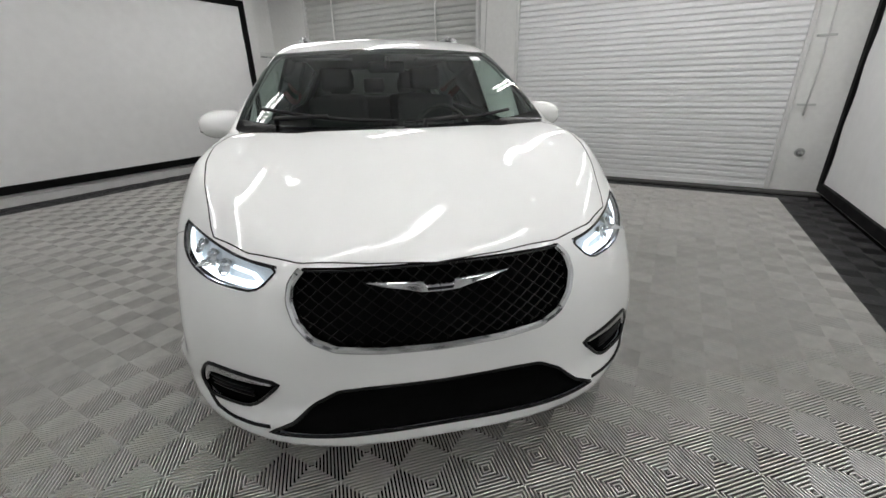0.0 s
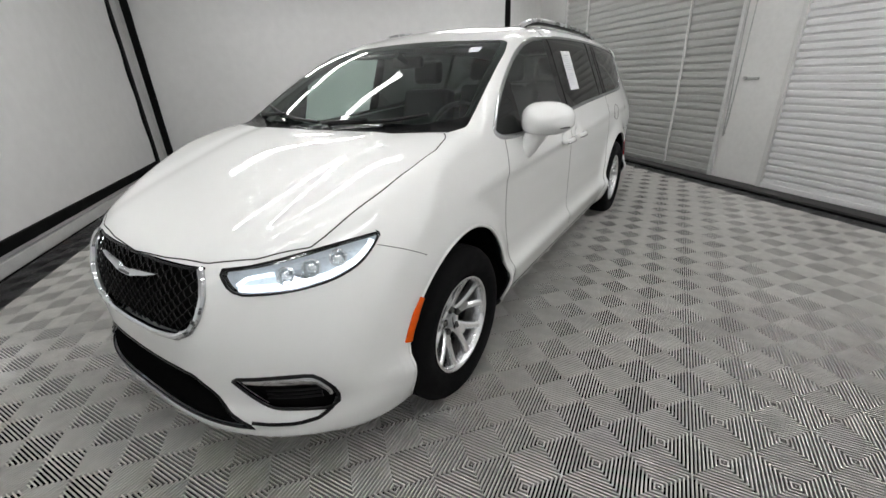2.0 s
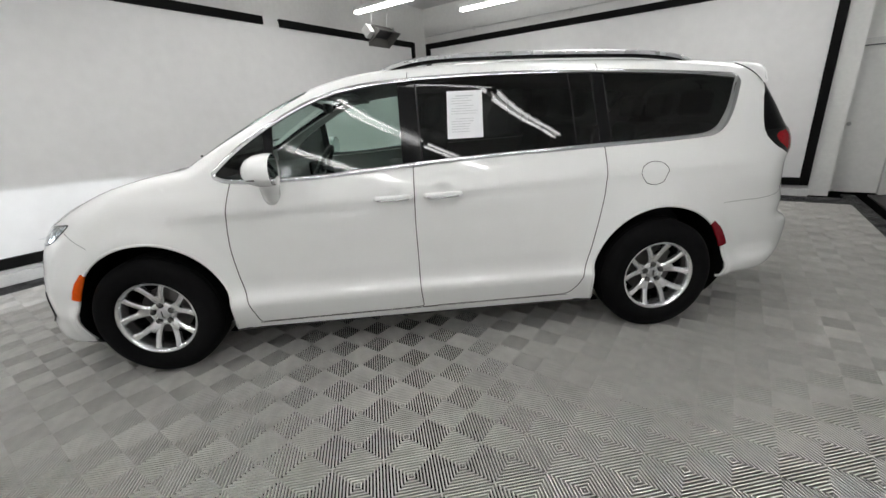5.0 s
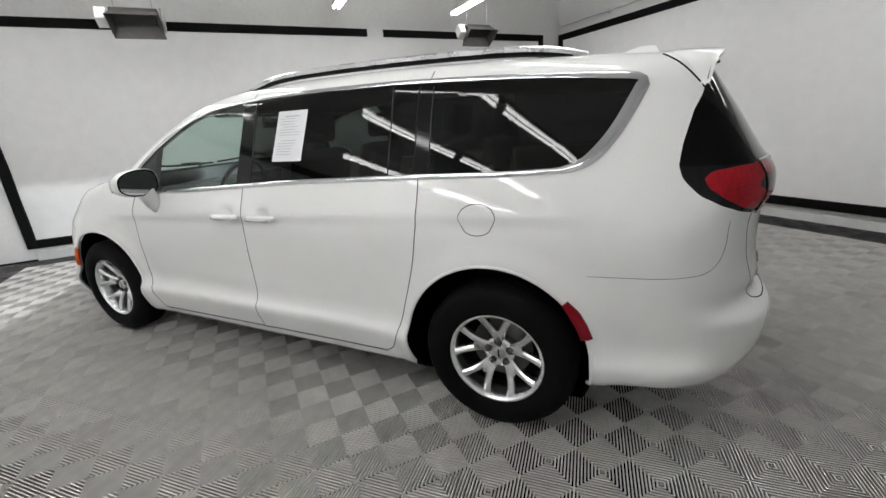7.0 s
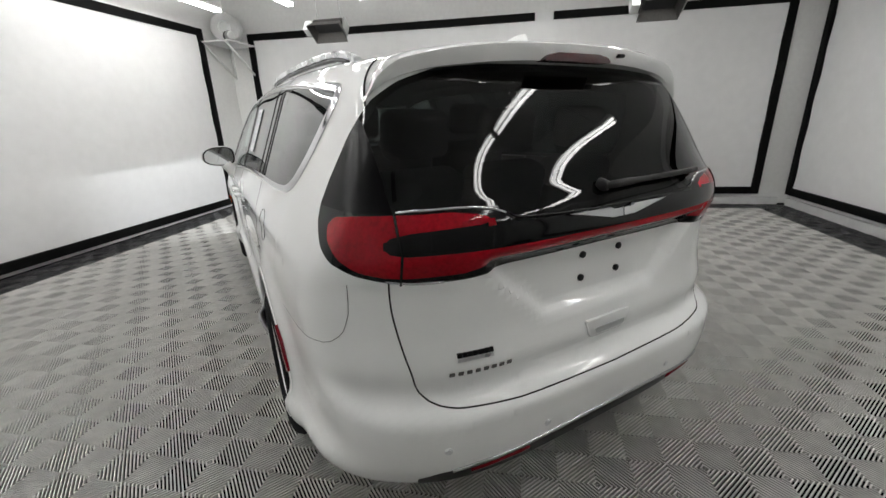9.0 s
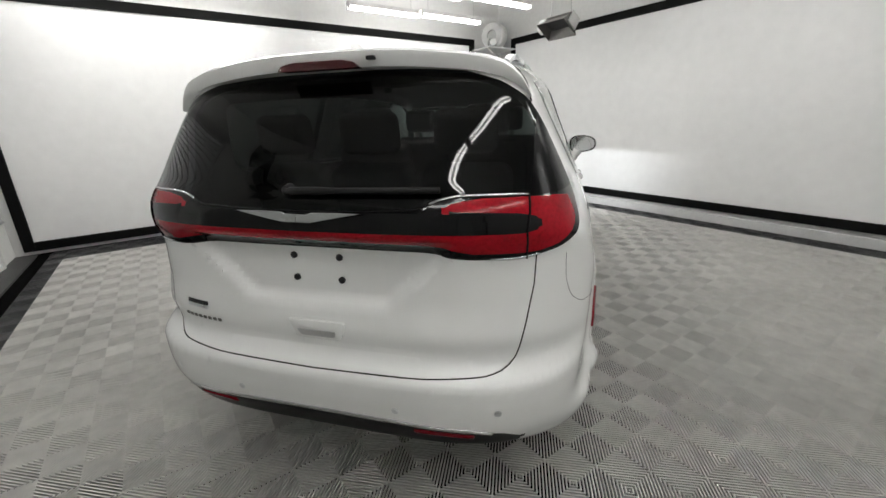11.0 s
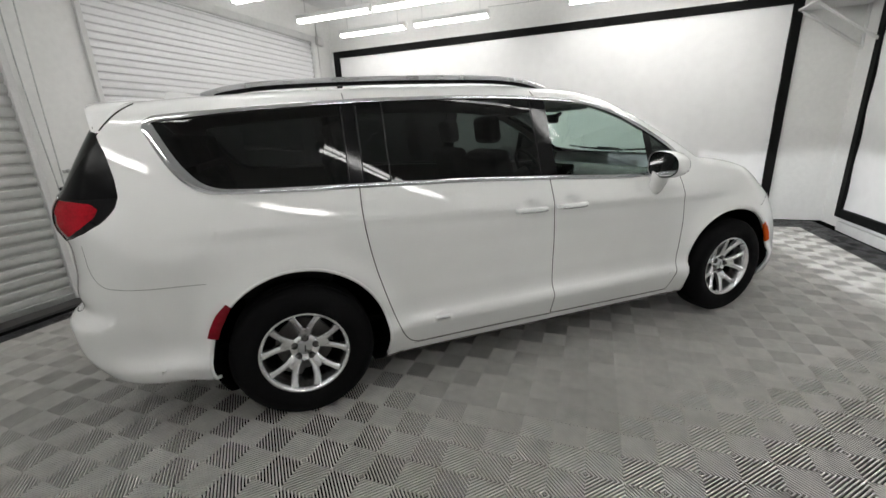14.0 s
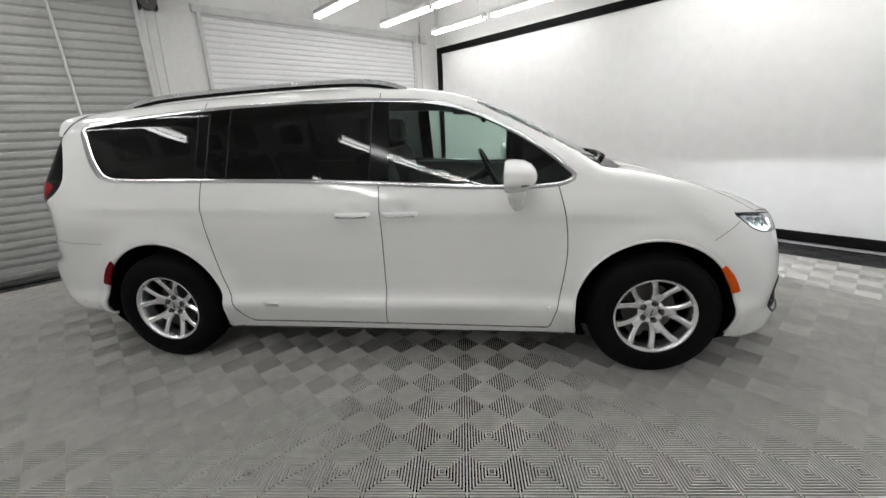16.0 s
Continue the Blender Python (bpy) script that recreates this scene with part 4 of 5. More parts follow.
# wheel wells and lips
for sd in (1, -1):
    for ay, az, ar in ARCHES:
        s = Shape()
        n = 40
        ang = [math.radians(-38 + 256 * i / n) for i in range(n + 1)]
        for a in ang:
            py, pz = ay + ar * math.cos(a), az + ar * math.sin(a)
            px = float(side_width(np.array(py), np.array(max(pz, 0.22)))) - 0.022
            for xx, rr in ((px, 1.0), (px - 0.03, 0.985), (0.72, 1.0), (0.55, 0.95)):
                s.v.append((sd * xx, ay + ar * rr * math.cos(a), max(az + ar * rr * math.sin(a), 0.21)))
        for i in range(n):
            for j in range(3):
                k = i * 4 + j
                s.f.append((k, k + 4, k + 5, k + 1))
        s.add([(sd * 0.56, ay - ar, 0.21), (sd * 0.56, ay + ar, 0.21), (sd * 0.56, ay + ar, az + ar), (sd * 0.56, ay - ar, az + ar)], [(0, 1, 2, 3)])
        part("wheel_well", s.mesh("wheel_well", True), DARK_LINER, van, "black felt wheel well")
        pts = [(sd * float(side_width(np.array(ay + ar * math.cos(a)), np.array(az + ar * math.sin(a)))), ay + ar * math.cos(a), az + ar * math.sin(a))
               for a in [math.radians(-22 + 224 * i / 48) for i in range(49)] if az + ar * math.sin(a) > 0.24]
        pts, nn = settle(pts, -0.004)
        part("arch_lip", Shape().tube([tuple(p) for p in pts], 0.009, 6).mesh("arch_lip", True), PAINT, van)


# ---- trim along the body ----
def along(points, step=0.03, closed=False):
    """Settled points and normals along an outline of rough places."""
    pts = resample(points, step, closed)
    return settle([tuple(p) for p in pts])


def bead(name, points, r, mat, parent, lift=0.0, closed=False, label=""):
    p, n = along(points, 0.03, closed)
    p = p + n * lift
    return part(name, Shape().tube([tuple(q) for q in p], r, 6, closed).mesh(name, True), mat, parent, label)


def side_points(outline, sd):
    return [(sd * float(side_width(np.array(y), np.array(z))), y, z) for y, z in outline]


for sd, tag in ((1, "L"), (-1, "R")):
    p, n = along(side_points(DLO, sd), 0.025, True)
    w = [0.024 + 0.026 * max(0.0, min(1.0, (q[1] - 1.78) / 0.16)) * (1 if q[2] < 1.53 else 0.4) for q in p]
    part("window_trim", Shape().strip([tuple(q) for q in p], n, w, 0.007, True).mesh("window_trim", True, angle=0.6), CHROME, van, "bright chrome window surround")
    for y0 in (0.03, 1.18):
        bead("roof_gap", side_points([(y0, 1.645), (y0 + 0.004, 1.70)], sd), 0.0022, SEAM, van)
    for y0 in (0.085, 1.0, 1.14, 1.215):
        z0 = 1.155 + 0.045 * (y0 / 1.15) + 0.012
        bead("pane_edge", side_points([(y0, z0), (y0 - 0.012, 1.60 if y0 > 1 else 1.62)], sd), 0.0035, BLACK_PLASTIC, van)
    bead("bumper_gap", [(sd * 0.891, -1.959, 0.910), (sd * 0.948, -1.895, 0.880), (sd * 1.0, -1.80, 0.825)], 0.0012, SEAM, van)
    bead("bumper_gap", [(sd * 0.80, 2.377, 1.035), (sd * 0.805, 2.373, 0.938), (sd * 0.822, 2.357, 0.875), (sd * 0.85, 2.318, 0.838), (sd * 0.932, 2.152, 0.822), (sd * 0.97, 1.93, 0.815)], 0.0010, SEAM, van)
    bead("sill_gap", side_points([(-0.97, 0.272), (-0.4, 0.278), (0.4, 0.282), (0.95, 0.284)], sd), 0.0015, SEAM, van)
    # side marker and rear reflector that follow the wheel arch
    p, n = along([(sd * 1.0, -1.852, 0.670), (sd * 1.0, -1.889, 0.620), (sd * 0.995, -1.919, 0.567), (sd * 0.985, -1.939, 0.524)], 0.012)
    part("side_marker", Shape().strip([tuple(q) for q in p], n, [0.026 + 0.016 * min(1, i / 6) for i in range(len(p))], 0.010).mesh("side_marker", True, angle=0.6), AMBER, van, "amber side marker lamp")
    p, n = along([(sd * 1.0, 1.852, 0.700), (sd * 1.0, 1.890, 0.655), (sd * 0.99, 1.922, 0.60), (sd * 0.985, 1.944, 0.545)], 0.012)
    part("side_reflector", Shape().strip([tuple(q) for q in p], n, [0.030 + 0.018 * min(1, i / 6) for i in range(len(p))], 0.010).mesh("side_reflector", True, angle=0.6), SIDE_RED, van, "dark red side reflector")
    # roof rail
    pts = []
    for i in range(33):
        t = i / 32
        y = -0.12 + 1.98 * t
        x = 0.585 - 0.03 * t
        zz = float(ROOF_C(np.array(y))) - 0.036 * (x / 0.6) ** 2
        pts.append((sd * x, y, zz + 0.042 * (1 - abs(2 * t - 1) ** 7) - 0.004))
    rail = part("roof_rail", Shape().strip(pts, [(0, 0, 1)] * len(pts), 0.032, 0.018).mesh("roof_rail", True, angle=0.6), SATIN, van, "satin silver roof rail")
    part("rail_foot", Shape().strip([(x, y, z - 0.018) for x, y, z in pts[1:-1]], [(0, 0, 1)] * (len(pts) - 2), 0.016, 0.022).mesh("rail_foot", True), GLOSS_BLACK, rail)
    # door handles
    for dn, y0 in (("front_door", -0.10), ("sliding_door", 0.185)):
        hp = [(sd * (float(side_width(np.array(y0 - 0.13), np.array(0.985))) + lift), y0 + d, 0.986 + 0.004 * d) for d, lift in
              ((-0.105, 0.006), (-0.09, 0.020), (-0.05, 0.032), (0.0, 0.036), (0.05, 0.033), (0.09, 0.022), (0.105, 0.006))]
        h = part("door_handle", Shape().tube(hp, [0.011, 0.016, 0.018, 0.018, 0.018, 0.016, 0.011], 12).mesh("door_handle", True), PAINT, doors[dn + tag])
        cp = [(q[0] + sd * 0.013, q[1], q[2] - 0.009) for q in hp[1:-1]]
        part("handle_strip", Shape().tube(cp, 0.0055, 6).mesh("handle_strip", True), CHROME, doors[dn + tag], "chrome handle strip")
    # outside mirror
    mc = Vector((sd * 1.035, -0.765, 1.185))
    s = Shape()
    prof = [(-0.100, 0.16), (-0.090, 0.45), (-0.068, 0.74), (-0.030, 0.93), (0.012, 1.0), (0.045, 1.0), (0.062, 0.95)]
    seg = 28
    for dy, k in prof:
        for i in range(seg):
            a = 2 * math.pi * i / seg
            ca, sa = math.cos(a), math.sin(a)
            ex = 0.132 * k * math.copysign(abs(ca) ** 0.62, ca)
            ez = 0.088 * k * math.copysign(abs(sa) ** 0.64, sa) * (1.0 - 0.28 * max(0.0, ca * sd)) * (1.05 if sa > 0 else 0.88)
            s.v.append(tuple(mc + Vector((ex + sd * 0.02 * (dy < 0) * k * 0, dy + 0.25 * ex * sd * 0.35, ez))))
    for r in range(len(prof) - 1):
        for i in range(seg):
            j = (i + 1) % seg
            s.f.append((r * seg + i, r * seg + j, (r + 1) * seg + j, (r + 1) * seg + i))
    s.f.append(tuple(range(seg)))
    mirror = part("side_mirror", s.mesh("side_mirror", True, angle=0.9), PAINT, van, "white door mirror with a black lower line")
    g = Shape()
    ring = [tuple(Vector(v) + Vector((0, -0.006, 0))) for v in s.v[-seg:]]
    g.v = ring
    g.f = [tuple(range(seg))]
    part("mirror_glass", g.mesh("mirror_glass"), GLOSS_BLACK, mirror)
    cen = sum((Vector(v) for v in ring), Vector()) / seg
    g2 = Shape()
    g2.v = [tuple(cen + (Vector(v) - cen) * 0.9 + Vector((0, 0.002, 0))) for v in ring]
    g2.f = [tuple(range(seg))]
    part("mirror_pane", g2.mesh("mirror_pane"), MIRROR, mirror, "mirror glass")
    foot = Shape().tube([mc + Vector((-sd * 0.045, 0.01, -0.05)), mc + Vector((-sd * 0.075, 0.0, -0.10)), mc + Vector((-sd * 0.098, -0.005, -0.150)), mc + Vector((-sd * 0.112, -0.01, -0.185))], [0.058, 0.052, 0.046, 0.030], 16)
    part("mirror_foot", foot.mesh("mirror_foot", True), PAINT, mirror)
    line = [mc + Vector((0.127 * math.cos(a), -0.055 * math.sin(a) * 1.8 + 0.012 + 0.085 * 0.127 * math.cos(a) * sd, -0.030)) for a in [math.radians(d) for d in range(15, 170, 12)]]
    part("mirror_line", Shape().tube(line, 0.004, 6).mesh("mirror_line"), BLACK_PLASTIC, mirror)

# fuel filler flap on the left side
ring = [(0.98, 1.465 + 0.086 * math.cos(a), 1.040 + 0.078 * math.sin(a)) for a in [2 * math.pi * i / 40 for i in range(40)]]
bead("fuel_flap_gap", ring, 0.0018, SEAM, van, closed=True)

# ---- front end ----
part("grille_backing", piece("grille", sink=0.030), DARK_LINER, van)
nose_y = lambda x, z: float(NOSE_C(np.array(z)) + NOSE_WRAP(np.array(z)) * (abs(x) / 0.88) ** 3.2)
lattice = Shape()
gd = D_GRILLE
rows = 15
for r in range(rows):
    z0 = 0.600 + 0.0205 * r
    run = []
    for i in range(-38, 39):
        x = i * 0.0135
        ph = (i + (2 if r % 2 else 0)) % 4
        z = z0 + (0.0, 0.0102, 0.0205, 0.0102)[ph]
        if float(gd(np.array(x), np.array(z))) < -0.006:
            run.append((x, nose_y(x, z) + 0.016 + 0.004 * (ph == 2), z))
        else:
            if len(run) > 1:
                lattice.tube(run, 0.0027, 4)
            run = []
    if len(run) > 1:
        lattice.tube(run, 0.0027, 4)
grille = part("grille_mesh", lattice.mesh("grille_mesh"), GRILLE_BLACK, van, "gloss black diamond grille mesh")
half = [(x, z) for x, z in GRILLE_XZ if x >= 0][2:]
run = half + [(-x, z) for x, z in reversed(half) if x > 1e-6]
p, n = along([(x, nose_y(x, z), z) for x, z in run], 0.02)
part("grille_surround", Shape().strip([tuple(q) for q in p], n, 0.026, 0.012).mesh("grille_surround", True, angle=0.6), CHROME, van, "chrome grille surround")
bead("hood_lip", [(x, nose_y(x, 0.867), 0.866 + 0.012 * abs(x)) for x in np.linspace(-0.43, 0.43, 20)], 0.006, GLOSS_BLACK, van, -0.006)


def wings(half, at, depth):
    """A two-winged badge from half its outline."""
    s = Shape()
    for sg in (1, -1):
        s.prism([(a * sg, b) for a, b in (half if sg > 0 else half[::-1])], at, depth)
    return s


front_badge = wings([(0.0, 0.806), (0.040, 0.806), (0.052, 0.816), (0.100, 0.820), (0.165, 0.825), (0.232, 0.829), (0.165, 0.811), (0.105, 0.800), (0.060, 0.789), (0.0, 0.786)],
                    lambda a, b, c: (a, nose_y(a, b) + 0.004 - c, b), 0.014)
badge = part("wing_badge", front_badge.mesh("wing_badge", bevel=0.003), CHROME, van, "chrome winged badge")
part("badge_inset", Shape().prism([(-0.040, 0.793), (0.040, 0.793), (0.044, 0.801), (-0.044, 0.801)], lambda a, b, c: (a, nose_y(a, b) - 0.0102 - c, b), 0.0015).mesh("badge_inset"), GLOSS_BLACK, badge)
part("intake_backing", piece("intake", sink=0.010), DARK_LINER, van, "black lower air intake")
p, n = along([(x, nose_y(x, z), z) for x, z in INTAKE_XZ], 0.02, True)
part("intake_rim", Shape().strip([tuple(q) for q in p], n, 0.014, 0.004, True).mesh("intake_rim", True), GLOSS_BLACK, van)
for sd, tag in ((1, "L"), (-1, "R")):

    def from_a(a, z):
        """A rough place on the front corner for a corner coordinate and a height."""
        lo, hi = 0.2, 0.98
        for _ in range(40):
            x = (lo + hi) / 2
            if (x + nose_y(x, z) + 2.3) / math.sqrt(2) < a:
                lo = x
            else:
                hi = x
        return (sd * lo, nose_y(lo, z), z)

    lens = part("headlamp", piece("headlamp/" + tag), LENS, van, "lit LED headlamp behind a clear lens")
    lens.visible_shadow = False
    # the housing itself glows, in place of light from the LEDs
    part("lamp_housing", piece("headlamp/" + tag, sink=0.034), GLOW_BOWL, lens, "lamp housing with its light added as glow")
    bead("lamp_edge", [from_a(a, z) for a, z in LAMP_AZ], 0.0055, GLOSS_BLACK, lens, -0.002, True)
    # light bar along the lower and outer rim, and two projectors
    lb = [(0.40, 0.818), (0.45, 0.816), (0.573, 0.820), (0.70, 0.838), (0.795, 0.870), (0.845, 0.908), (0.855, 0.924)]
    p, n = along([from_a(a, z) for a, z in lb], 0.015)
    part("light_bar", Shape().strip([tuple(q - m * 0.022) for q, m in zip(p, n)], n, 0.022, 0.006).mesh("light_bar", True), LED, lens, "lit white light bar")
    lb = [(0.395, 0.827), (0.43, 0.850), (0.52, 0.860)]
    p, n = along([from_a(a, z) for a, z in lb], 0.015)
    part("light_bar", Shape().strip([tuple(q - m * 0.022) for q, m in zip(p, n)], n, 0.012, 0.006).mesh("light_bar", True), LED, lens, "lit white light bar")
    for a, z, r in ((0.56, 0.850, 0.026), (0.645, 0.867, 0.026), (0.735, 0.887, 0.024)):
        q, m = settle([from_a(a, z)])
        c, up = Vector(q[0]) - Vector(m[0]) * 0.030, Vector(m[0])
        mm = Matrix.Translation(c) @ up.to_track_quat("Z", "Y").to_matrix().to_4x4()
        part("projector_ring", Shape().lathe([(r + 0.006, -0.02), (r + 0.006, 0.014), (r, 0.016), (r - 0.004, 0.004)], mm, 24).mesh("projector_ring", True, angle=0.6), REFLECTOR, lens)
        part("projector", Shape().lathe([(0.0, 0.014), (r * 0.5, 0.011), (r * 0.85, 0.004), (r, -0.006)], mm, 24).mesh("projector", True), REFLECTOR, lens)
    # flat glowing sheet added to fill the lamp with light
    fl = [(0.43, 0.820), (0.60, 0.827), (0.74, 0.854), (0.82, 0.892), (0.84, 0.918), (0.70, 0.908), (0.56, 0.890), (0.44, 0.872)]
    s = Shape()
    q, m = settle([from_a(a, z) for a, z in fl])
    s.v = [tuple(x - y * 0.031) for x, y in zip(q, m)]
    s.f = [tuple(range(len(fl)))]
    part("lamp_reflector", s.mesh("lamp_reflector"), GLOW_BOWL, lens, "reflector bowl with its light added as glow")
    # beam with a flat cut-off from the shade over it
    q, m = settle([from_a(0.62, 0.854)])
    c = Vector(q[0]) - Vector(m[0]) * 0.012
    beam = bpy.data.lights.new("headlamp_beam", "SPOT")
    beam.energy, beam.spot_size, beam.spot_blend, beam.shadow_soft_size, beam.color = BEAM_WATTS, radians(150), 0.9, 0.001, (0.92, 0.96, 1.0)
    bo = new("headlamp_beam", beam)
    bo.parent = van
    bo.matrix_basis = look(c, c + Vector((sd * 0.10, -1.0, -0.02)))
    part("beam_shade", Shape().box(c.x - 0.045, c.y - 0.030, c.z + 0.0014, c.x + 0.045, c.y + 0.03, c.z + 0.0024).mesh("beam_shade"), REFLECTOR, lens)
    # fog lamp bezel
    fog = part("fog_bezel", piece("fog/" + tag, sink=0.012), DARK_LINER, van, "black fog lamp bezel")
    bead("bezel_edge", [from_a(a, z) for a, z in FOG_AZ], 0.008, GLOSS_BLACK, fog, 0.0, True)
    p, n = along([from_a(a, z) for a, z in ((0.352, 0.482), (0.45, 0.491), (0.56, 0.495), (0.612, 0.487), (0.646, 0.445), (0.652, 0.42))], 0.015)
    part("bezel_chrome", Shape().strip([tuple(q - m * 0.006) for q, m in zip(p, n)], n, [0.016 + 0.028 * math.sin(math.pi * i / (len(p) - 1)) for i in range(len(p))], 0.008).mesh("bezel_chrome", True), CHROME, fog, "chrome fog lamp strip")
    q, m = settle([from_a(0.55, 0.44)])
    s = Shape()
    for zz in (0.415, 0.432, 0.449):
        p, n = along([from_a(a, zz) for a in (0.43, 0.52, 0.62)], 0.03)
        s.strip([tuple(x - y * 0.010) for x, y in zip(p, n)], n, 0.007, 0.006)
    part("fog_slats", s.mesh("fog_slats"), GRILLE_BLACK, fog)
    bead("chin_line", [from_a(a, z) for a, z in ((0.36, 0.322), (0.43, 0.318), (0.52, 0.320), (0.60, 0.336), (0.655, 0.375), (0.668, 0.41))], 0.008, GLOSS_BLACK, van, -0.001)

# wipers, sticker and dark band round the windshield
ws_pts = lambda xy: [(x, y, float(ROOF_C(np.array(y))) - 0.02) for x, y in xy]
p, n = along(ws_pts(WINDSHIELD_XY), 0.03, True)
part("glass_border", Shape().strip([tuple(q - m * 0.006) for q, m in zip(p, n)], n, 0.055, 0.002, True).mesh("glass_border", True), GLOSS_BLACK, shield)
top = [(x, -0.575 + 0.10 * (abs(x) / 0.65) ** 3 - 0.045) for x in np.linspace(-0.60, 0.60, 20)]
p, n = along(ws_pts(top), 0.03)
part("shade_band", Shape().strip([tuple(q - m * 0.006) for q, m in zip(p, n)], n, 0.06, 0.002).mesh("shade_band", True), GLOSS_BLACK, shield)
for (x0, y0), (x1, y1), (ax, ay) in (((-0.70, -1.165), (-0.02, -1.345), (-0.62, -1.27)), ((0.02, -1.355), (0.62, -1.235), (0.12, -1.40))):
    pts = [(x0 + (x1 - x0) * t, y0 + (y1 - y0) * t - 0.03 * math.sin(math.pi * t)) for t in np.linspace(0, 1, 12)]
    p, n = settle(ws_pts(pts), 0.016)
    wip = part("wiper", Shape().tube([tuple(q) for q in p], 0.009, 6).mesh("wiper", True), BLACK_PLASTIC, van, "black windshield wiper")
    q, m = settle(ws_pts([(ax, ay), ((x0 + x1) / 2, (y0 + y1) / 2 - 0.03)]), 0.03)
    part("wiper_arm", Shape().tube([tuple(q[0] - m[0] * 0.03), tuple(q[0]), tuple(q[1])], [0.016, 0.013, 0.008], 8).mesh("wiper_arm", True), BLACK_PLASTIC, wip)
p, n = settle([(0.535, -0.655, 1.53), (0.60, -0.64, 1.53), (0.605, -0.695, 1.50), (0.545, -0.71, 1.50)], 0.002)
s = Shape()
s.v, s.f = [tuple(q) for q in p], [(0, 1, 2, 3)]
part("sticker", s.mesh("sticker"), PAPER, shield, "small white window sticker")

# ---- rear end ----
tail_y = lambda x, z: float(TAIL_C(np.array(z)) - TAIL_WRAP(np.array(z)) * (abs(x) / 0.88) ** 4.5)
SPOILER_TOP = spline([0, 0.2, 0.4, 0.55, 0.62, 0.665, 0.69], [1.674, 1.671, 1.657, 1.634, 1.611, 1.570, 1.525])
SPOILER_LOW = spline([0, 0.2, 0.4, 0.55, 0.62, 0.665, 0.69], [1.622, 1.620, 1.608, 1.588, 1.566, 1.537, 1.508])
s = Shape()
nx = 48
for i in range(nx + 1):
    x = -0.69 + 1.38 * i / nx
    ax = abs(x)
    ye = 2.405 - 0.105 * (ax / 0.69) ** 2.6
    zt, zb = float(SPOILER_TOP(ax)), float(SPOILER_LOW(ax))
    y0 = 2.13 + 0.13 * (ax / 0.69) ** 6
    q, m = settle([(x, y0, zt + 0.02), (x, y0 + 0.02, zt + 0.02)], 0.003)
    a, b = Vector(q[0]), Vector(q[1])
    e = Vector((x, ye, zt))
    for v in (a - Vector(m[0]) * 0.012, b, b.lerp(e, 0.35) + Vector((0, 0, 0.004)), b.lerp(e, 0.75) + Vector((0, 0, 0.004)), e + Vector((0, -0.012, 0.0005)), e + Vector((0, 0, -0.006)),
              Vector((x, ye - 0.004, zt * 0.6 + zb * 0.4 - 0.004)), Vector((x, ye - 0.022, zb)), Vector((x * 0.995, ye - 0.075, zb - 0.002)), Vector((x * 0.98, 2.26 - 0.03 * (ax / 0.69) ** 2, zb - 0.012))):
        s.v.append(tuple(v))
for i in range(nx):
    for j in range(9):
        k = i * 10 + j
        s.f.append((k, k + 10, k + 11, k + 1))
s.f += [tuple(range(10)), tuple(range(nx * 10, nx * 10 + 10))]
spoiler = part("spoiler", s.mesh("spoiler", True, angle=0.8), PAINT, van, "white roof spoiler over the rear window")
part("stop_lamp", Shape().prism(rounded([(-0.150, 1.619), (0.150, 1.619), (0.135, 1.636), (0.09, 1.644), (-0.09, 1.644), (-0.135, 1.636)], 0.008, 3), lambda a, b, c: (a, 2.360 + c, b), 0.0425).mesh("stop_lamp", True, angle=0.6), STOP_LENS, spoiler, "dark red high stop lamp")
part("washer_jet", Shape().box(-0.21, 2.38, 1.638, -0.18, 2.409, 1.650).mesh("washer_jet", bevel=0.004), BLACK_PLASTIC, spoiler)
for sd in (1, -1):
    bead("spoiler_gap", [(sd * 0.60, 2.145, 1.66), (sd * 0.645, 2.19, 1.62), (sd * 0.675, 2.24, 1.56), (sd * 0.69, 2.285, 1.50)], 0.003, SEAM, spoiler, 0.002)
fin = Shape()
for i in range(11):
    t = i / 10
    y, hgt, w = 1.90 + 0.24 * t, 0.068 * math.sin(math.pi * min(1, t * 0.62 + 0.0)) ** 1.2 * (1 if t < 0.92 else 0.4), 0.030 * math.sin(math.pi * (0.08 + 0.84 * t))
    zb = float(ROOF_C(np.array(y))) - 0.012
    fin.v += [(-w, y, zb), (-w * 0.35, y, zb + 0.7 * hgt), (0, y + 0.02 * t, zb + hgt + 0.008), (w * 0.35, y, zb + 0.7 * hgt), (w, y, zb)]
for i in range(10):
    for j in range(4):
        k = i * 5 + j
        fin.f.append((k, k + 5, k + 6, k + 1))
fin.f += [(0, 1, 2, 3, 4), (50, 51, 52, 53, 54)]
part("antenna_fin", fin.mesh("antenna_fin", True, angle=0.9), PAINT, van)
rear_badge = wings([(0.0, 1.184), (0.040, 1.184), (0.055, 1.190), (0.140, 1.191), (0.225, 1.190), (0.140, 1.174), (0.085, 1.164), (0.050, 1.157), (0.0, 1.157)],
                   lambda a, b, c: (a, tail_y(a, b) + 0.002 + c, b), 0.014)
b2 = part("wing_badge", rear_badge.mesh("wing_badge", bevel=0.003), CHROME, tailgate, "chrome winged badge")
lamp_line = [(x, tail_y(x, z), z) for x, z in [(-0.43, 1.222), (-0.39, 1.200), (-0.2, 1.192), (0, 1.190), (0.2, 1.192), (0.39, 1.200), (0.43, 1.222)]]
bead("glass_edge", lamp_line, 0.004, GLOSS_BLACK, van, 0.001)
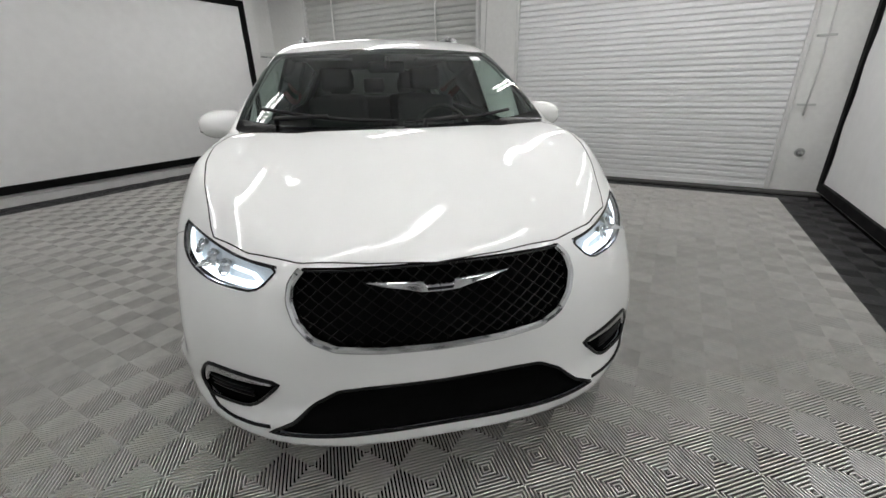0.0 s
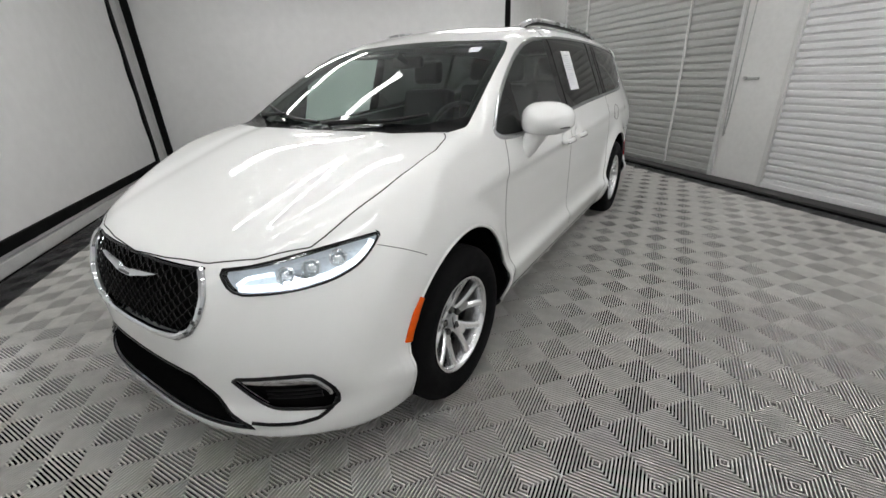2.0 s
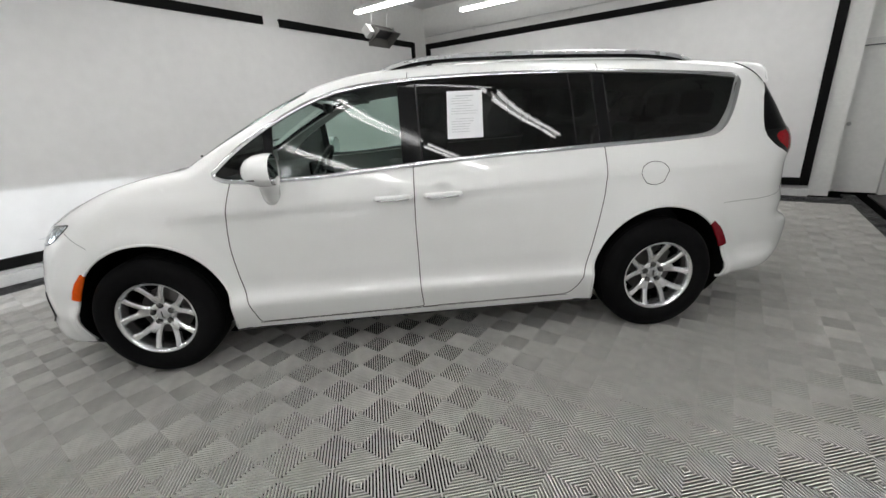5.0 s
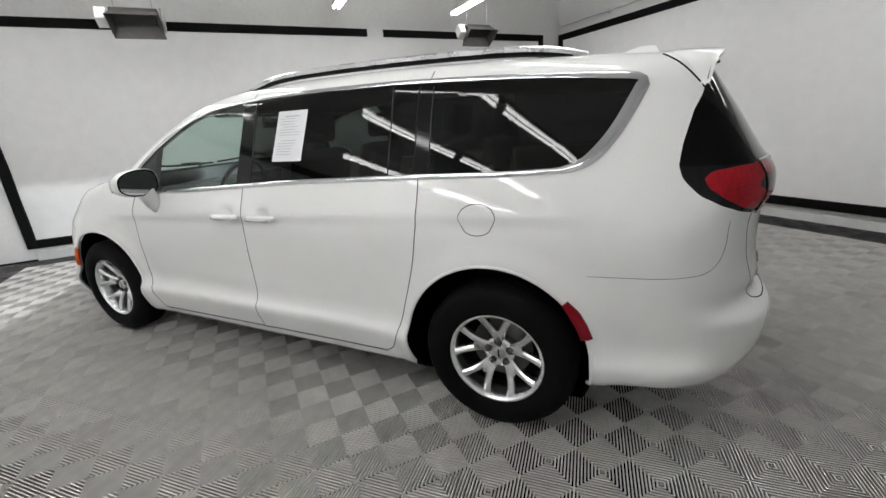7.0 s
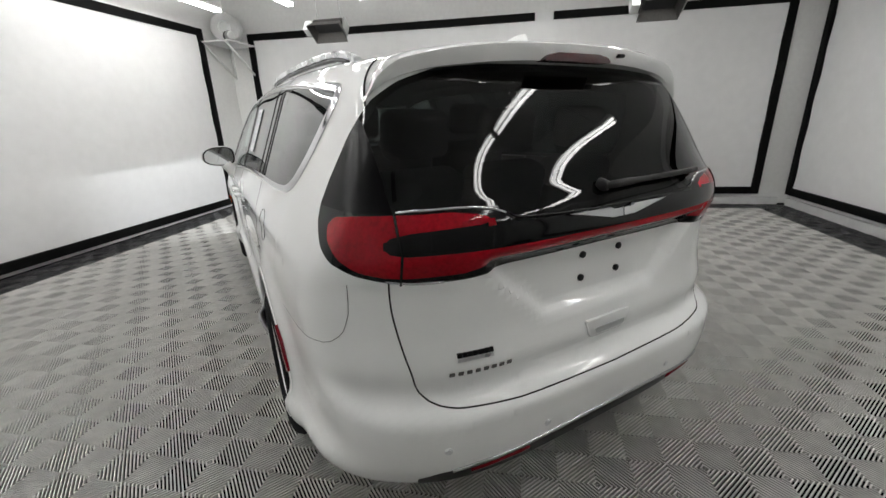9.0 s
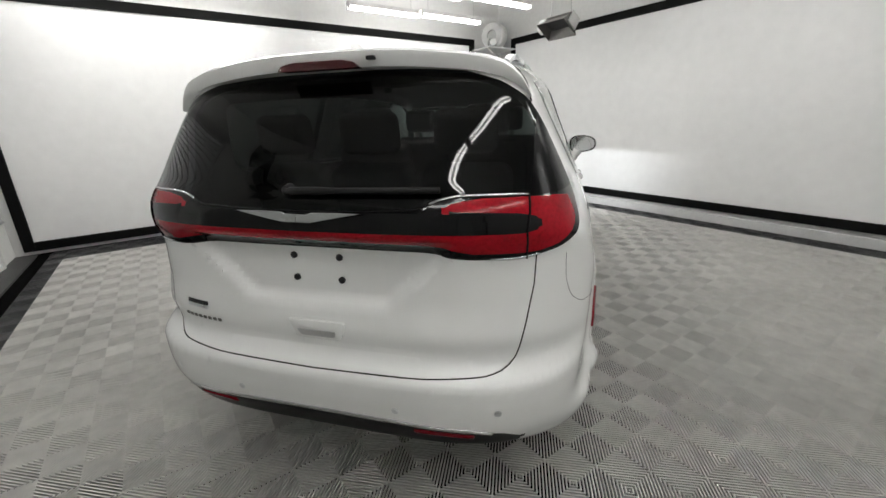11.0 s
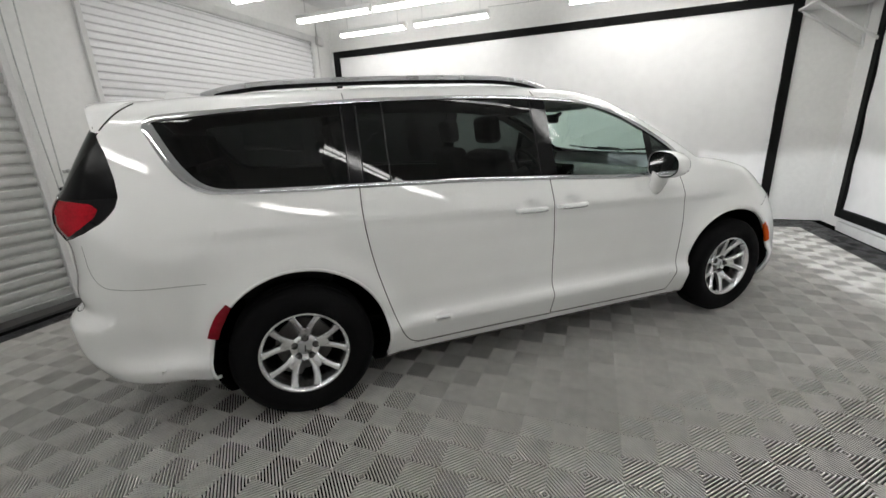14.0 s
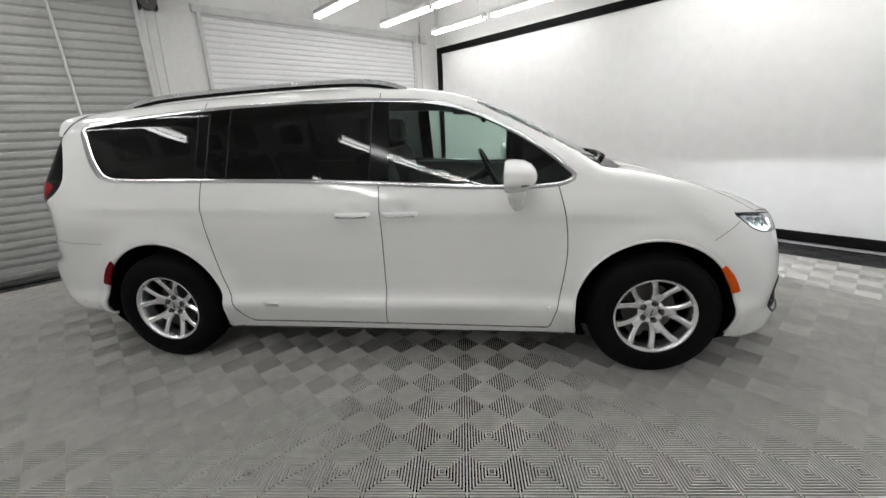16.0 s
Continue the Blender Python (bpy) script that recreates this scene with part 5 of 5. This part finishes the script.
for sd in (1, -1):
    bead("lamp_trim", [(sd * x, tail_y(x, z), z) for x, z in [(0.425, 1.216), (0.455, 1.228), (0.50, 1.236), (0.62, 1.237), (0.70, 1.234)]], 0.0045, CHROME, van, 0.001, label="thin chrome line over the tail lamp")
for sd in (1, -1):
    bead("lamp_joint", [(sd * 0.705, tail_y(0.705, z), z) for z in (1.04, 1.13, 1.23)], 0.004, GLOSS_BLACK, van, 0.001)
    bead("lamp_chrome", [(sd * x, tail_y(x, z), z) for x, z in ((0.60, 1.045), (0.68, 1.044), (0.74, 1.052))], 0.004, CHROME, van, 0.001)
# rear wiper
pts = [(0.045 - 0.50 * t, 0, 1.250 + 0.006 * t) for t in np.linspace(0, 1, 10)]
pts = [(x, tail_y(x, z) + 0.022, z) for x, _, z in pts]
wip = part("rear_wiper", Shape().tube(pts, [0.013] * 3 + [0.010] * 7, 8).mesh("rear_wiper", True), BLACK_PLASTIC, van, "black rear wiper")
part("wiper_pivot", Shape().lathe([(0.0, 0.030), (0.016, 0.028), (0.022, 0.0)], Matrix.Translation((0.045, tail_y(0.045, 1.25), 1.25)) @ pose(0, 0, 0, -90, 0, 0), 16).mesh("wiper_pivot", True), BLACK_PLASTIC, wip)


def gy(x, z):
    """The tailgate's skin at a point of the rear view, with its dished panel."""
    return tail_y(x, z) - float(plate_dish(np.array(x), np.array(z)))


for x in (-0.094, 0.080):
    for z in (0.940, 1.022):
        mm = Matrix.Translation((x, gy(x, z) - 0.002, z)) @ pose(0, 0, 0, -90, 0, 0)
        part("plate_screw", Shape().lathe([(0.0, 0.012), (0.008, 0.012), (0.0125, 0.009), (0.0125, 0.0)], mm, 8).mesh("plate_screw"), BLACK_PLASTIC, tailgate, "black plate screw")

s = Shape()
out = rounded([(-0.120, 0.806, 0.012), (0.105, 0.806, 0.012), (0.075, 0.735, 0.02), (-0.098, 0.735, 0.02)], 0.015, 4)
s.prism(out, lambda a, b, c: (a, gy(a, b) - 0.004 + c, b), 0.014)
handle = part("gate_handle", s.mesh("gate_handle", True, bevel=0.005, angle=0.7), PAINT, tailgate, "white tailgate handle")
s = Shape().prism(rounded([(-0.085, 0.775), (0.065, 0.775), (0.050, 0.750), (-0.078, 0.750)], 0.008, 3), lambda a, b, c: (a, gy(a, b) + 0.0105 + c, b), 0.002)
part("handle_slot", s.mesh("handle_slot"), SATIN, handle)
# badges as plain bars
def bar_badge(name, x0, x1, z0, z1, mat, count, gap):
    s = Shape()
    w = (x0 - x1 - gap * (count - 1)) / count
    for i in range(count):
        a = x0 - i * (w + gap)
        s.prism([(a, z0), (a - w, z0), (a - w, z1), (a, z1)], lambda u, v, c: (u, gy(u, v) + c, v), 0.004)
    return part(name, s.mesh(name), mat, tailgate)


bar_badge("dealer_badge", 0.575, 0.465, 0.808, 0.822, GLOSS_BLACK, 7, 0.002)
bar_badge("dealer_badge", 0.575, 0.465, 0.795, 0.803, SATIN, 1, 0)
bar_badge("model_badge", 0.600, 0.405, 0.752, 0.764, DISC_STEEL, 8, 0.012)
for x, z in ((0.304, 0.530), (-0.304, 0.530), (0.675, 0.536), (-0.675, 0.536)):
    q, m = settle([(x, 2.68, z)])
    mm = Matrix.Translation(q[0]) @ Vector(m[0]).to_track_quat("Z", "Y").to_matrix().to_4x4()
    part("parking_sensor", Shape().lathe([(0.0, 0.002), (0.0085, 0.002), (0.0095, 0.0005), (0.0125, 0.001), (0.0135, -0.001)], mm, 16).mesh("parking_sensor", True, angle=0.5), SATIN, rear_bumper)
p, n = along([(x, tail_y(x, z), z) for x, z in [(-0.62, 0.452), (-0.55, 0.468), (-0.3, 0.482), (0, 0.484), (0.3, 0.482), (0.55, 0.468), (0.62, 0.452)]], 0.03)
part("bumper_strip", Shape().strip([tuple(q) for q in p], n, 0.016, 0.005).mesh("bumper_strip", True), CHROME, rear_bumper, "chrome bumper strip")
for sd in (1, -1):
    p, n = along([(sd * x, tail_y(x, z), z) for x, z in [(0.36, 0.447), (0.46, 0.444), (0.56, 0.432)]], 0.03)
    part("bumper_reflector", Shape().strip([tuple(q) for q in p], n, 0.022, 0.006).mesh("bumper_reflector", True), SIDE_RED, rear_bumper)

# paper sheet on the left sliding door's pane
s = Shape()
corners = [(0.255, 1.545), (0.463, 1.545), (0.448, 1.283), (0.240, 1.283)]
for i in range(7):
    for j in range(7):
        u, v = i / 6, j / 6
        y = (corners[0][0] * (1 - u) + corners[1][0] * u) * (1 - v) + (corners[3][0] * (1 - u) + corners[2][0] * u) * v
        z = corners[0][1] * (1 - v) + corners[3][1] * v
        s.v.append((float(side_width(np.array(y), np.array(z))), y, z))
q, m = settle(s.v, 0.005)
s.v = [tuple(p) for p in q]
for i in range(6):
    for j in range(6):
        k = i * 7 + j
        s.f.append((k, k + 1, k + 8, k + 7))
sheet = part("window_sheet", s.mesh("window_sheet", True), PAPER, doors["sliding_doorL"], "white printed sheet taped to the glass")
rng = random.Random(4)
for i in range(15):
    v = 0.10 + 0.054 * i
    u0, u1 = 0.12, 0.12 + rng.uniform(0.45, 0.76)
    if i in (0, 4, 9):
        u0, u1 = 0.25, 0.75
    if i == 8:
        continue
    s = Shape()
    for u in np.linspace(u0, u1, 5):
        for dv in (0, 0.012 if i else 0.022):
            y = (corners[0][0] * (1 - u) + corners[1][0] * u) * (1 - v - dv) + (corners[3][0] * (1 - u) + corners[2][0] * u) * (v + dv)
            z = corners[0][1] * (1 - v - dv) + corners[3][1] * (v + dv)
            s.v.append((float(side_width(np.array(y), np.array(z))), y, z))
    q, m = settle(s.v, 0.0066)
    s.v = [tuple(p) for p in q]
    s.f = [(2 * k, 2 * k + 1, 2 * k + 3, 2 * k + 2) for k in range(4)]
    part("print_line", s.mesh("print_line"), INK, sheet)


# ---- cabin ----
def pad(x0, y0, z0, x1, y1, z1, tilt=0.0, r=0.05):
    c = Vector(((x0 + x1) / 2, (y0 + y1) / 2, z0))
    m = Matrix.Translation(c) @ pose(0, 0, 0, tilt, 0, 0)
    hx, hy = (x1 - x0) / 2, (y1 - y0) / 2
    return Shape().box(-hx, -hy, 0, hx, hy, z1 - z0, m).mesh("pad", True, bevel=r, segments=4)


def seat(x, y, w=0.50, scale=1.0):
    st = part("seat", pad(x - w / 2, y - 0.50, 0.58, x + w / 2, y + 0.06, 0.74), CLOTH, van, "dark grey cloth seat")
    part("backrest", pad(x - w / 2 + 0.01, y - 0.02, 0.70, x + w / 2 - 0.01, y + 0.13, 1.33 * scale, -14), CLOTH, st)
    part("headrest", pad(x - 0.13, y + 0.13, 1.36 * scale, x + 0.13, y + 0.23, 1.54 * scale, -8, 0.04), CLOTH, st)
    part("seat_base", Shape().box(x - w / 2 + 0.05, y - 0.42, 0.43, x + w / 2 - 0.05, y, 0.60).mesh("seat_base"), BLACK_PLASTIC, st)


for sx in (0.37, -0.37):
    seat(sx, 0.0)
    seat(sx, 0.98)
for sx in (0.42, 0.0, -0.42):
    seat(sx, 1.84, 0.40, 0.97)
dash = part("dashboard", Shape().prism([(-1.16, 0.55), (-0.80, 0.60), (-0.70, 0.90), (-0.72, 1.06), (-0.85, 1.115), (-1.25, 1.10)], lambda a, b, c: (-0.76 + c, a, b), 1.52).mesh("dashboard", True, bevel=0.04, angle=0.8), BLACK_PLASTIC, van, "dark grey dashboard")
part("dash_screen", Shape().box(-0.13, -0.735, 0.98, 0.13, -0.715, 1.14).mesh("dash_screen", bevel=0.006), GLOSS_BLACK, dash)
part("centre_console", Shape().box(-0.13, -0.78, 0.43, 0.13, 0.10, 0.72).mesh("centre_console", True, bevel=0.04), BLACK_PLASTIC, van)
mw = Matrix.Translation((0.37, -0.60, 1.09)) @ pose(0, 0, 0, 62, 0, 0)
ring = [tuple(mw @ Vector((0.185 * math.cos(a), 0.185 * math.sin(a), 0))) for a in [2 * math.pi * i / 36 for i in range(36)]]
sw = part("steering_wheel", Shape().tube(ring, 0.016, 8, True).mesh("steering_wheel", True), BLACK_PLASTIC, van, "black leather steering wheel")
part("wheel_hub", Shape().box(-0.17, -0.022, -0.02, 0.17, 0.022, 0.0, mw).box(-0.07, -0.15, -0.03, 0.07, 0.06, 0.01, mw).mesh("wheel_hub", True, bevel=0.012), BLACK_PLASTIC, sw)
part("column", Shape().tube([mw @ Vector((0, 0, -0.02)), mw @ Vector((0, 0, -0.25))], 0.04, 10).mesh("column"), BLACK_PLASTIC, sw)
rv = part("rearview_mirror", Shape().box(-0.12, -0.575, 1.475, 0.12, -0.545, 1.545).mesh("rearview_mirror", True, bevel=0.014), BLACK_PLASTIC, van, "black rear-view mirror")
part("mirror_stem", Shape().tube([(0, -0.58, 1.51), (0, -0.67, 1.555)], 0.018, 8).mesh("mirror_stem"), BLACK_PLASTIC, rv)
for sx in (0.42, -0.42):
    part("sun_visor", Shape().box(sx - 0.20, -0.44, 1.555, sx + 0.20, -0.30, 1.575).mesh("sun_visor", True, bevel=0.008), TRIM_GREY, van)
bm.free()


# ---- heaters, corner shelf and wall fittings ----
def radiant_heater(x, y, z, turn):
    root = thing("radiant_heater", "grey metal radiant heater hanging from the ceiling", "heater", group="radiant heaters")
    # a flared open hood with its burner deep inside; it is tilted towards the room
    tip = pose(0, 0, 0, -34, 0, 0)
    s = Shape()
    lower, upper, top = [(-0.25, -0.17), (0.25, -0.17), (0.25, 0.17), (-0.25, 0.17)], [(-0.21, -0.085), (0.21, -0.085), (0.21, 0.085), (-0.21, 0.085)], 0.14
    s.v = [(a, b, 0) for a, b in lower] + [(a, b, top) for a, b in upper] + [(a * 0.975, b * 0.97, 0.0) for a, b in lower] + [(a * 0.96, b * 0.95, top - 0.01) for a, b in upper]
    for i in range(4):
        j = (i + 1) % 4
        s.f += [(i, j, 4 + j, 4 + i), (8 + j, 8 + i, 12 + i, 12 + j), (i, 8 + i, 8 + j, j)]
    s.f += [(12, 13, 14, 15)]
    s.v = [tuple(tip @ Vector(v)) for v in s.v]
    part("reflector_hood", s.mesh("reflector_hood"), HOOD_STEEL, root, "dull brushed steel hood")
    part("burner", Shape().box(-0.19, -0.075, 0.095, 0.19, 0.075, 0.128, tip).mesh("burner", bevel=0.006), TILE_DARK, root)
    part("top_case", Shape().box(-0.23, -0.075, top + 0.002, 0.23, 0.075, top + 0.065, tip).mesh("top_case", bevel=0.012), HOOD_STEEL, root)
    part("end_cap", Shape().box(0.252, -0.09, 0.02, 0.275, 0.09, 0.20, tip).mesh("end_cap", bevel=0.006), STEEL, root)
    part("control_box", Shape().box(-0.36, -0.07, 0.04, -0.254, 0.07, 0.20, tip).mesh("control_box", bevel=0.01), DULL_WHITE, root)
    for a in (-0.18, 0.18):
        part("hanger", Shape().tube([tip @ Vector((a, 0, top + 0.06)), (a, -0.02, CEILING - z + 0.002)], 0.005, 5).mesh("hanger"), STEEL, root)
    root.matrix_basis = pose(x, y, z, 0, 0, turn)
    return root


h1 = radiant_heater(-2.80, -1.45, 2.66, 90)
copy_thing(h1, pose(-2.85, 3.05, 2.66, 0, 0, 90))

shelf = thing("corner_shelf", "white steel shelf bracketed high in the corner", "shelf")
part("shelf_board", Shape().box(-3.88, -3.88, 2.74, -3.16, -3.34, 2.765).mesh("shelf_board", bevel=0.005), DULL_WHITE, shelf)
for yy in (-3.84, -3.42):
    part("bracket", Shape().tube([(-3.20, yy, 2.74), (-3.89, yy, 2.25)], 0.018, 6).tube([(-3.885, yy, 2.74), (-3.885, yy, 2.22)], 0.018, 6).mesh("bracket"), DULL_WHITE, shelf)
blower = thing("blower", "white drum blower on the corner shelf", "fan")
part("drum", Shape().lathe([(0.10, -0.12), (0.21, -0.12), (0.235, -0.09), (0.235, 0.09), (0.21, 0.12), (0.10, 0.12)], pose(-3.55, -3.62, 3.00, 0, 90, 20), 32).mesh("drum", True, angle=0.6), DULL_WHITE, blower)
part("inlet", Shape().lathe([(0.0, 0.10), (0.095, 0.10), (0.10, 0.122)], pose(-3.55, -3.62, 3.00, 0, 90, 20), 24).mesh("inlet"), STEEL, blower)
part("stand", Shape().box(-3.68, -3.74, 2.765, -3.42, -3.50, 2.83).mesh("stand", bevel=0.01), DULL_WHITE, blower)
motor = thing("blower_motor", "small dark grey motor on the corner shelf", "motor")
part("casing", Shape().lathe([(0.0, 0.09), (0.06, 0.09), (0.075, 0.06), (0.075, -0.06), (0.06, -0.09), (0.0, -0.09)], pose(-3.34, -3.45, 2.84, 0, 90, 60), 20).mesh("casing", True, angle=0.6), STEEL, motor)
part("fins", Shape().lathe([(0.08, -0.02), (0.085, -0.02), (0.085, 0.02), (0.08, 0.02)], pose(-3.34, -3.45, 2.84, 0, 90, 60), 20, True).mesh("fins"), BLACK_PLASTIC, motor)

# conduits and junction boxes
con = thing("wall_conduit", "thin white conduit with clips above the screen", "conduit")
part("pipe", Shape().tube([(-3.85, YB - 0.02, 3.10), (3.2, YB - 0.02, 3.10)], 0.012, 8).mesh("pipe", True), DULL_WHITE, con)
for x in (-2.6, -0.6, 1.4, 2.9):
    part("clip", Shape().box(x - 0.02, YB - 0.02, 3.07, x + 0.02, YB + 0.019, 3.13).mesh("clip"), DULL_WHITE, con)
con = thing("wall_conduit", "thin white conduit along the roller door side", "conduit")
part("pipe", Shape().tube([(XC - 0.02, -3.50, 0.95), (XC - 0.02, -3.52, 1.6), (XC - 0.02, -3.50, 2.3), (XC - 0.02, -3.50, 3.4)], 0.010, 8).mesh("pipe", True), DULL_WHITE, con)
for z, w in ((1.08, 0.09), (1.85, 0.09)):
    part("clip", Shape().box(XC - 0.035, -3.50 - w, z - 0.012, XC - 0.002, -3.50 + w, z + 0.012).mesh("clip"), STEEL, con, "steel pipe clip")
box = thing("junction_box", "small white junction box near the door corner", "junction box")
part("case", Shape().box(XC - 0.07, -3.62, 3.02, XC - 0.001, -3.46, 3.16).mesh("case", bevel=0.008), DULL_WHITE, box)
part("cover", Shape().box(XC - 0.078, -3.60, 3.04, XC - 0.0705, -3.48, 3.14).mesh("cover", bevel=0.002), DULL_WHITE, box)
out = thing("wall_outlet", "worn steel pipe outlet low on the wall", "outlet")
part("flange", Shape().lathe([(0.0, 0.0), (0.055, 0.0), (0.055, 0.012), (0.035, 0.014)], pose(XC - 0.001, -3.58, 0.50, 0, -90, 0), 16).mesh("flange", True, angle=0.5), STEEL, out)
part("elbow", Shape().tube([(XC - 0.01, -3.58, 0.50), (XC - 0.06, -3.58, 0.50), (XC - 0.075, -3.575, 0.475)], 0.028, 10).mesh("elbow", True), STEEL, out)
br = thing("door_bolt", "small steel door bolt on the pillar", "bolt")
part("plate", Shape().box(XC - 0.02, 0.62, 1.215, XC - 0.001, 0.80, 1.245).mesh("plate", bevel=0.003), STEEL, br)
part("knob", Shape().lathe([(0.0, 0.04), (0.016, 0.038), (0.018, 0.01), (0.012, 0.0)], pose(XC - 0.02, 0.77, 1.235, 0, -90, 0), 12).mesh("knob", True), STEEL, br)
# hand chain of the grey door
ch = thing("hand_chain", "steel hand chain hanging beside the grey door", "chain")
for dy in (0.0, 0.11):
    s = Shape()
    for i in range(90):
        z = 3.05 - 0.028 * i
        y = 0.90 - dy * (1 - 0.9 * (i / 90) ** 2) + 0.02 * math.sin(i * 0.05)
        if i % 2:
            s.box(XC - 0.055, y - 0.004, z - 0.018, XC - 0.049, y + 0.004, z + 0.018)
        else:
            s.box(XC - 0.060, y - 0.0025, z - 0.018, XC - 0.044, y + 0.0025, z + 0.018)
    part("strand", s.mesh("strand"), STEEL, ch)
part("chain_wheel", Shape().lathe([(0.02, -0.03), (0.09, -0.03), (0.075, 0.0), (0.09, 0.03), (0.02, 0.03)], pose(XC - 0.10, 0.86, 3.08, 0, 90, 0), 24).mesh("chain_wheel", True, angle=0.6), DISC_STEEL, ch)
part("wheel_bracket", Shape().box(XC - 0.12, 0.76, 3.00, XC - 0.001, 0.79, 3.20).box(XC - 0.12, 0.93, 3.00, XC - 0.001, 0.95, 3.20).mesh("wheel_bracket"), BLACK_PLASTIC, ch)
# narrow side door in the recess
dr = thing("door_1", "narrow white painted door, closed, in the recess", "door", "structure")
part("leaf", Shape().box(3.36, YB + 0.40, 0.01, 3.90, YB + 0.44, 2.03).mesh("leaf", bevel=0.004), WALL_PAINT, dr)
for b in ((3.28, YB + 0.31, 0, 3.36, YB + 0.40, 2.12), (3.90, YB + 0.31, 0, 3.97, YB + 0.40, 2.12), (3.36, YB + 0.31, 2.04, 3.90, YB + 0.40, 2.12)):
    part("door_frame", Shape().box(*b).mesh("door_frame", bevel=0.006), DULL_WHITE, dr)
part("door_knob", Shape().lathe([(0.0, 0.06), (0.025, 0.055), (0.028, 0.035), (0.012, 0.02), (0.012, 0.0)], pose(3.42, YB + 0.40, 1.0, 90, 0, 0), 14).mesh("door_knob", True), STEEL, dr)
# wire between the lights
for y in (-3.24, -2.15):
    cab = thing("light_cable", "thin grey cable between the tube lights", "cable")
    part("run", Shape().tube([(0.78, y, 3.16), (0.2, y, 3.15), (-0.40, y, 3.16)], 0.006, 5).mesh("run", True), STEEL, cab)
    part("drop", Shape().tube([(0.2, y, 3.15), (0.2, y, CEILING + 0.001)], 0.005, 5).mesh("drop", True), STEEL, cab)

# ---- ribbed floor tiles ----
TX, TY, TC = -0.065, 0.015, 0.155
RIBS = 16
PITCH = TC * math.sqrt(2) / RIBS


def ribs(parity):
    """Verts and faces of one tile's diagonal ribs with rounded caps on narrow stems, from its lower left corner."""
    V, F = [], []
    for k in range(RIBS + 1):
        n = len(V)
        for part_of_pitch, z in ((-0.06, -0.020), (-0.06, -0.0034), (-0.235, -0.0018), (-0.22, -0.0007), (-0.14, 0.0), (0.14, 0.0), (0.22, -0.0007), (0.235, -0.0018), (0.06, -0.0034), (0.06, -0.020)):
            c = min(max((k + part_of_pitch) * PITCH * math.sqrt(2), 0.0), 2 * TC)
            a, b = max(0.0, c - TC), min(TC, c)
            for u, v in ((a, c - a), (b, c - b)):
                V.append((TC - u if parity else u, v, z))
        for i in range(9):
            q = (n + 2 * i, n + 2 * i + 1, n + 2 * i + 3, n + 2 * i + 2)
            F.append(q if parity else q[::-1])
    return V, F


TILES = [ribs(0), ribs(1)]
tile_mesh = {}
for par in (0, 1):
    for dark in (0, 1):
        me = mesh_of("tile", *TILES[par], True)
        me.materials.append(TILE_DARK if dark else TILE_LIGHT)
        tile_mesh[par, dark] = me
rest = {0: ([], []), 1: ([], [])}
near_x, near_y = range(-6, 11), range(-21, -4)
for i in range(math.floor((XA - TX) / TC), math.floor((3.80 - TX) / TC)):
    for j in range(math.floor((YD - TY) / TC), math.floor((YB + 0.3 - TY) / TC)):
        x, y = TX + i * TC, TY + j * TC
        if x < XA + 0.02 or y < YD + 0.02 or (y > YB - 0.14 and x < 3.35):
            continue
        par = (i + j) % 2
        dark = 1 if (x > 3.42 or x < -3.55 or y < -3.50 or y > 4.92) else 0
        if i in near_x and j in near_y:
            t = new("tile", tile_mesh[par, dark])
            t.parent = floor
            t.location = (x, y, 0)
        else:
            V, F = rest[dark]
            n = len(V)
            V += [(a + x, b + y, c) for a, b, c in TILES[par][0]]
            F += [tuple(k + n for k in q) for q in TILES[par][1]]
for dark, nm in ((0, "grey_tiles"), (1, "black_tiles")):
    me = mesh_of(nm, *rest[dark], True)
    ob = part(nm, me, TILE_DARK if dark else TILE_LIGHT, floor)
    ob["kind"] = "stuff"
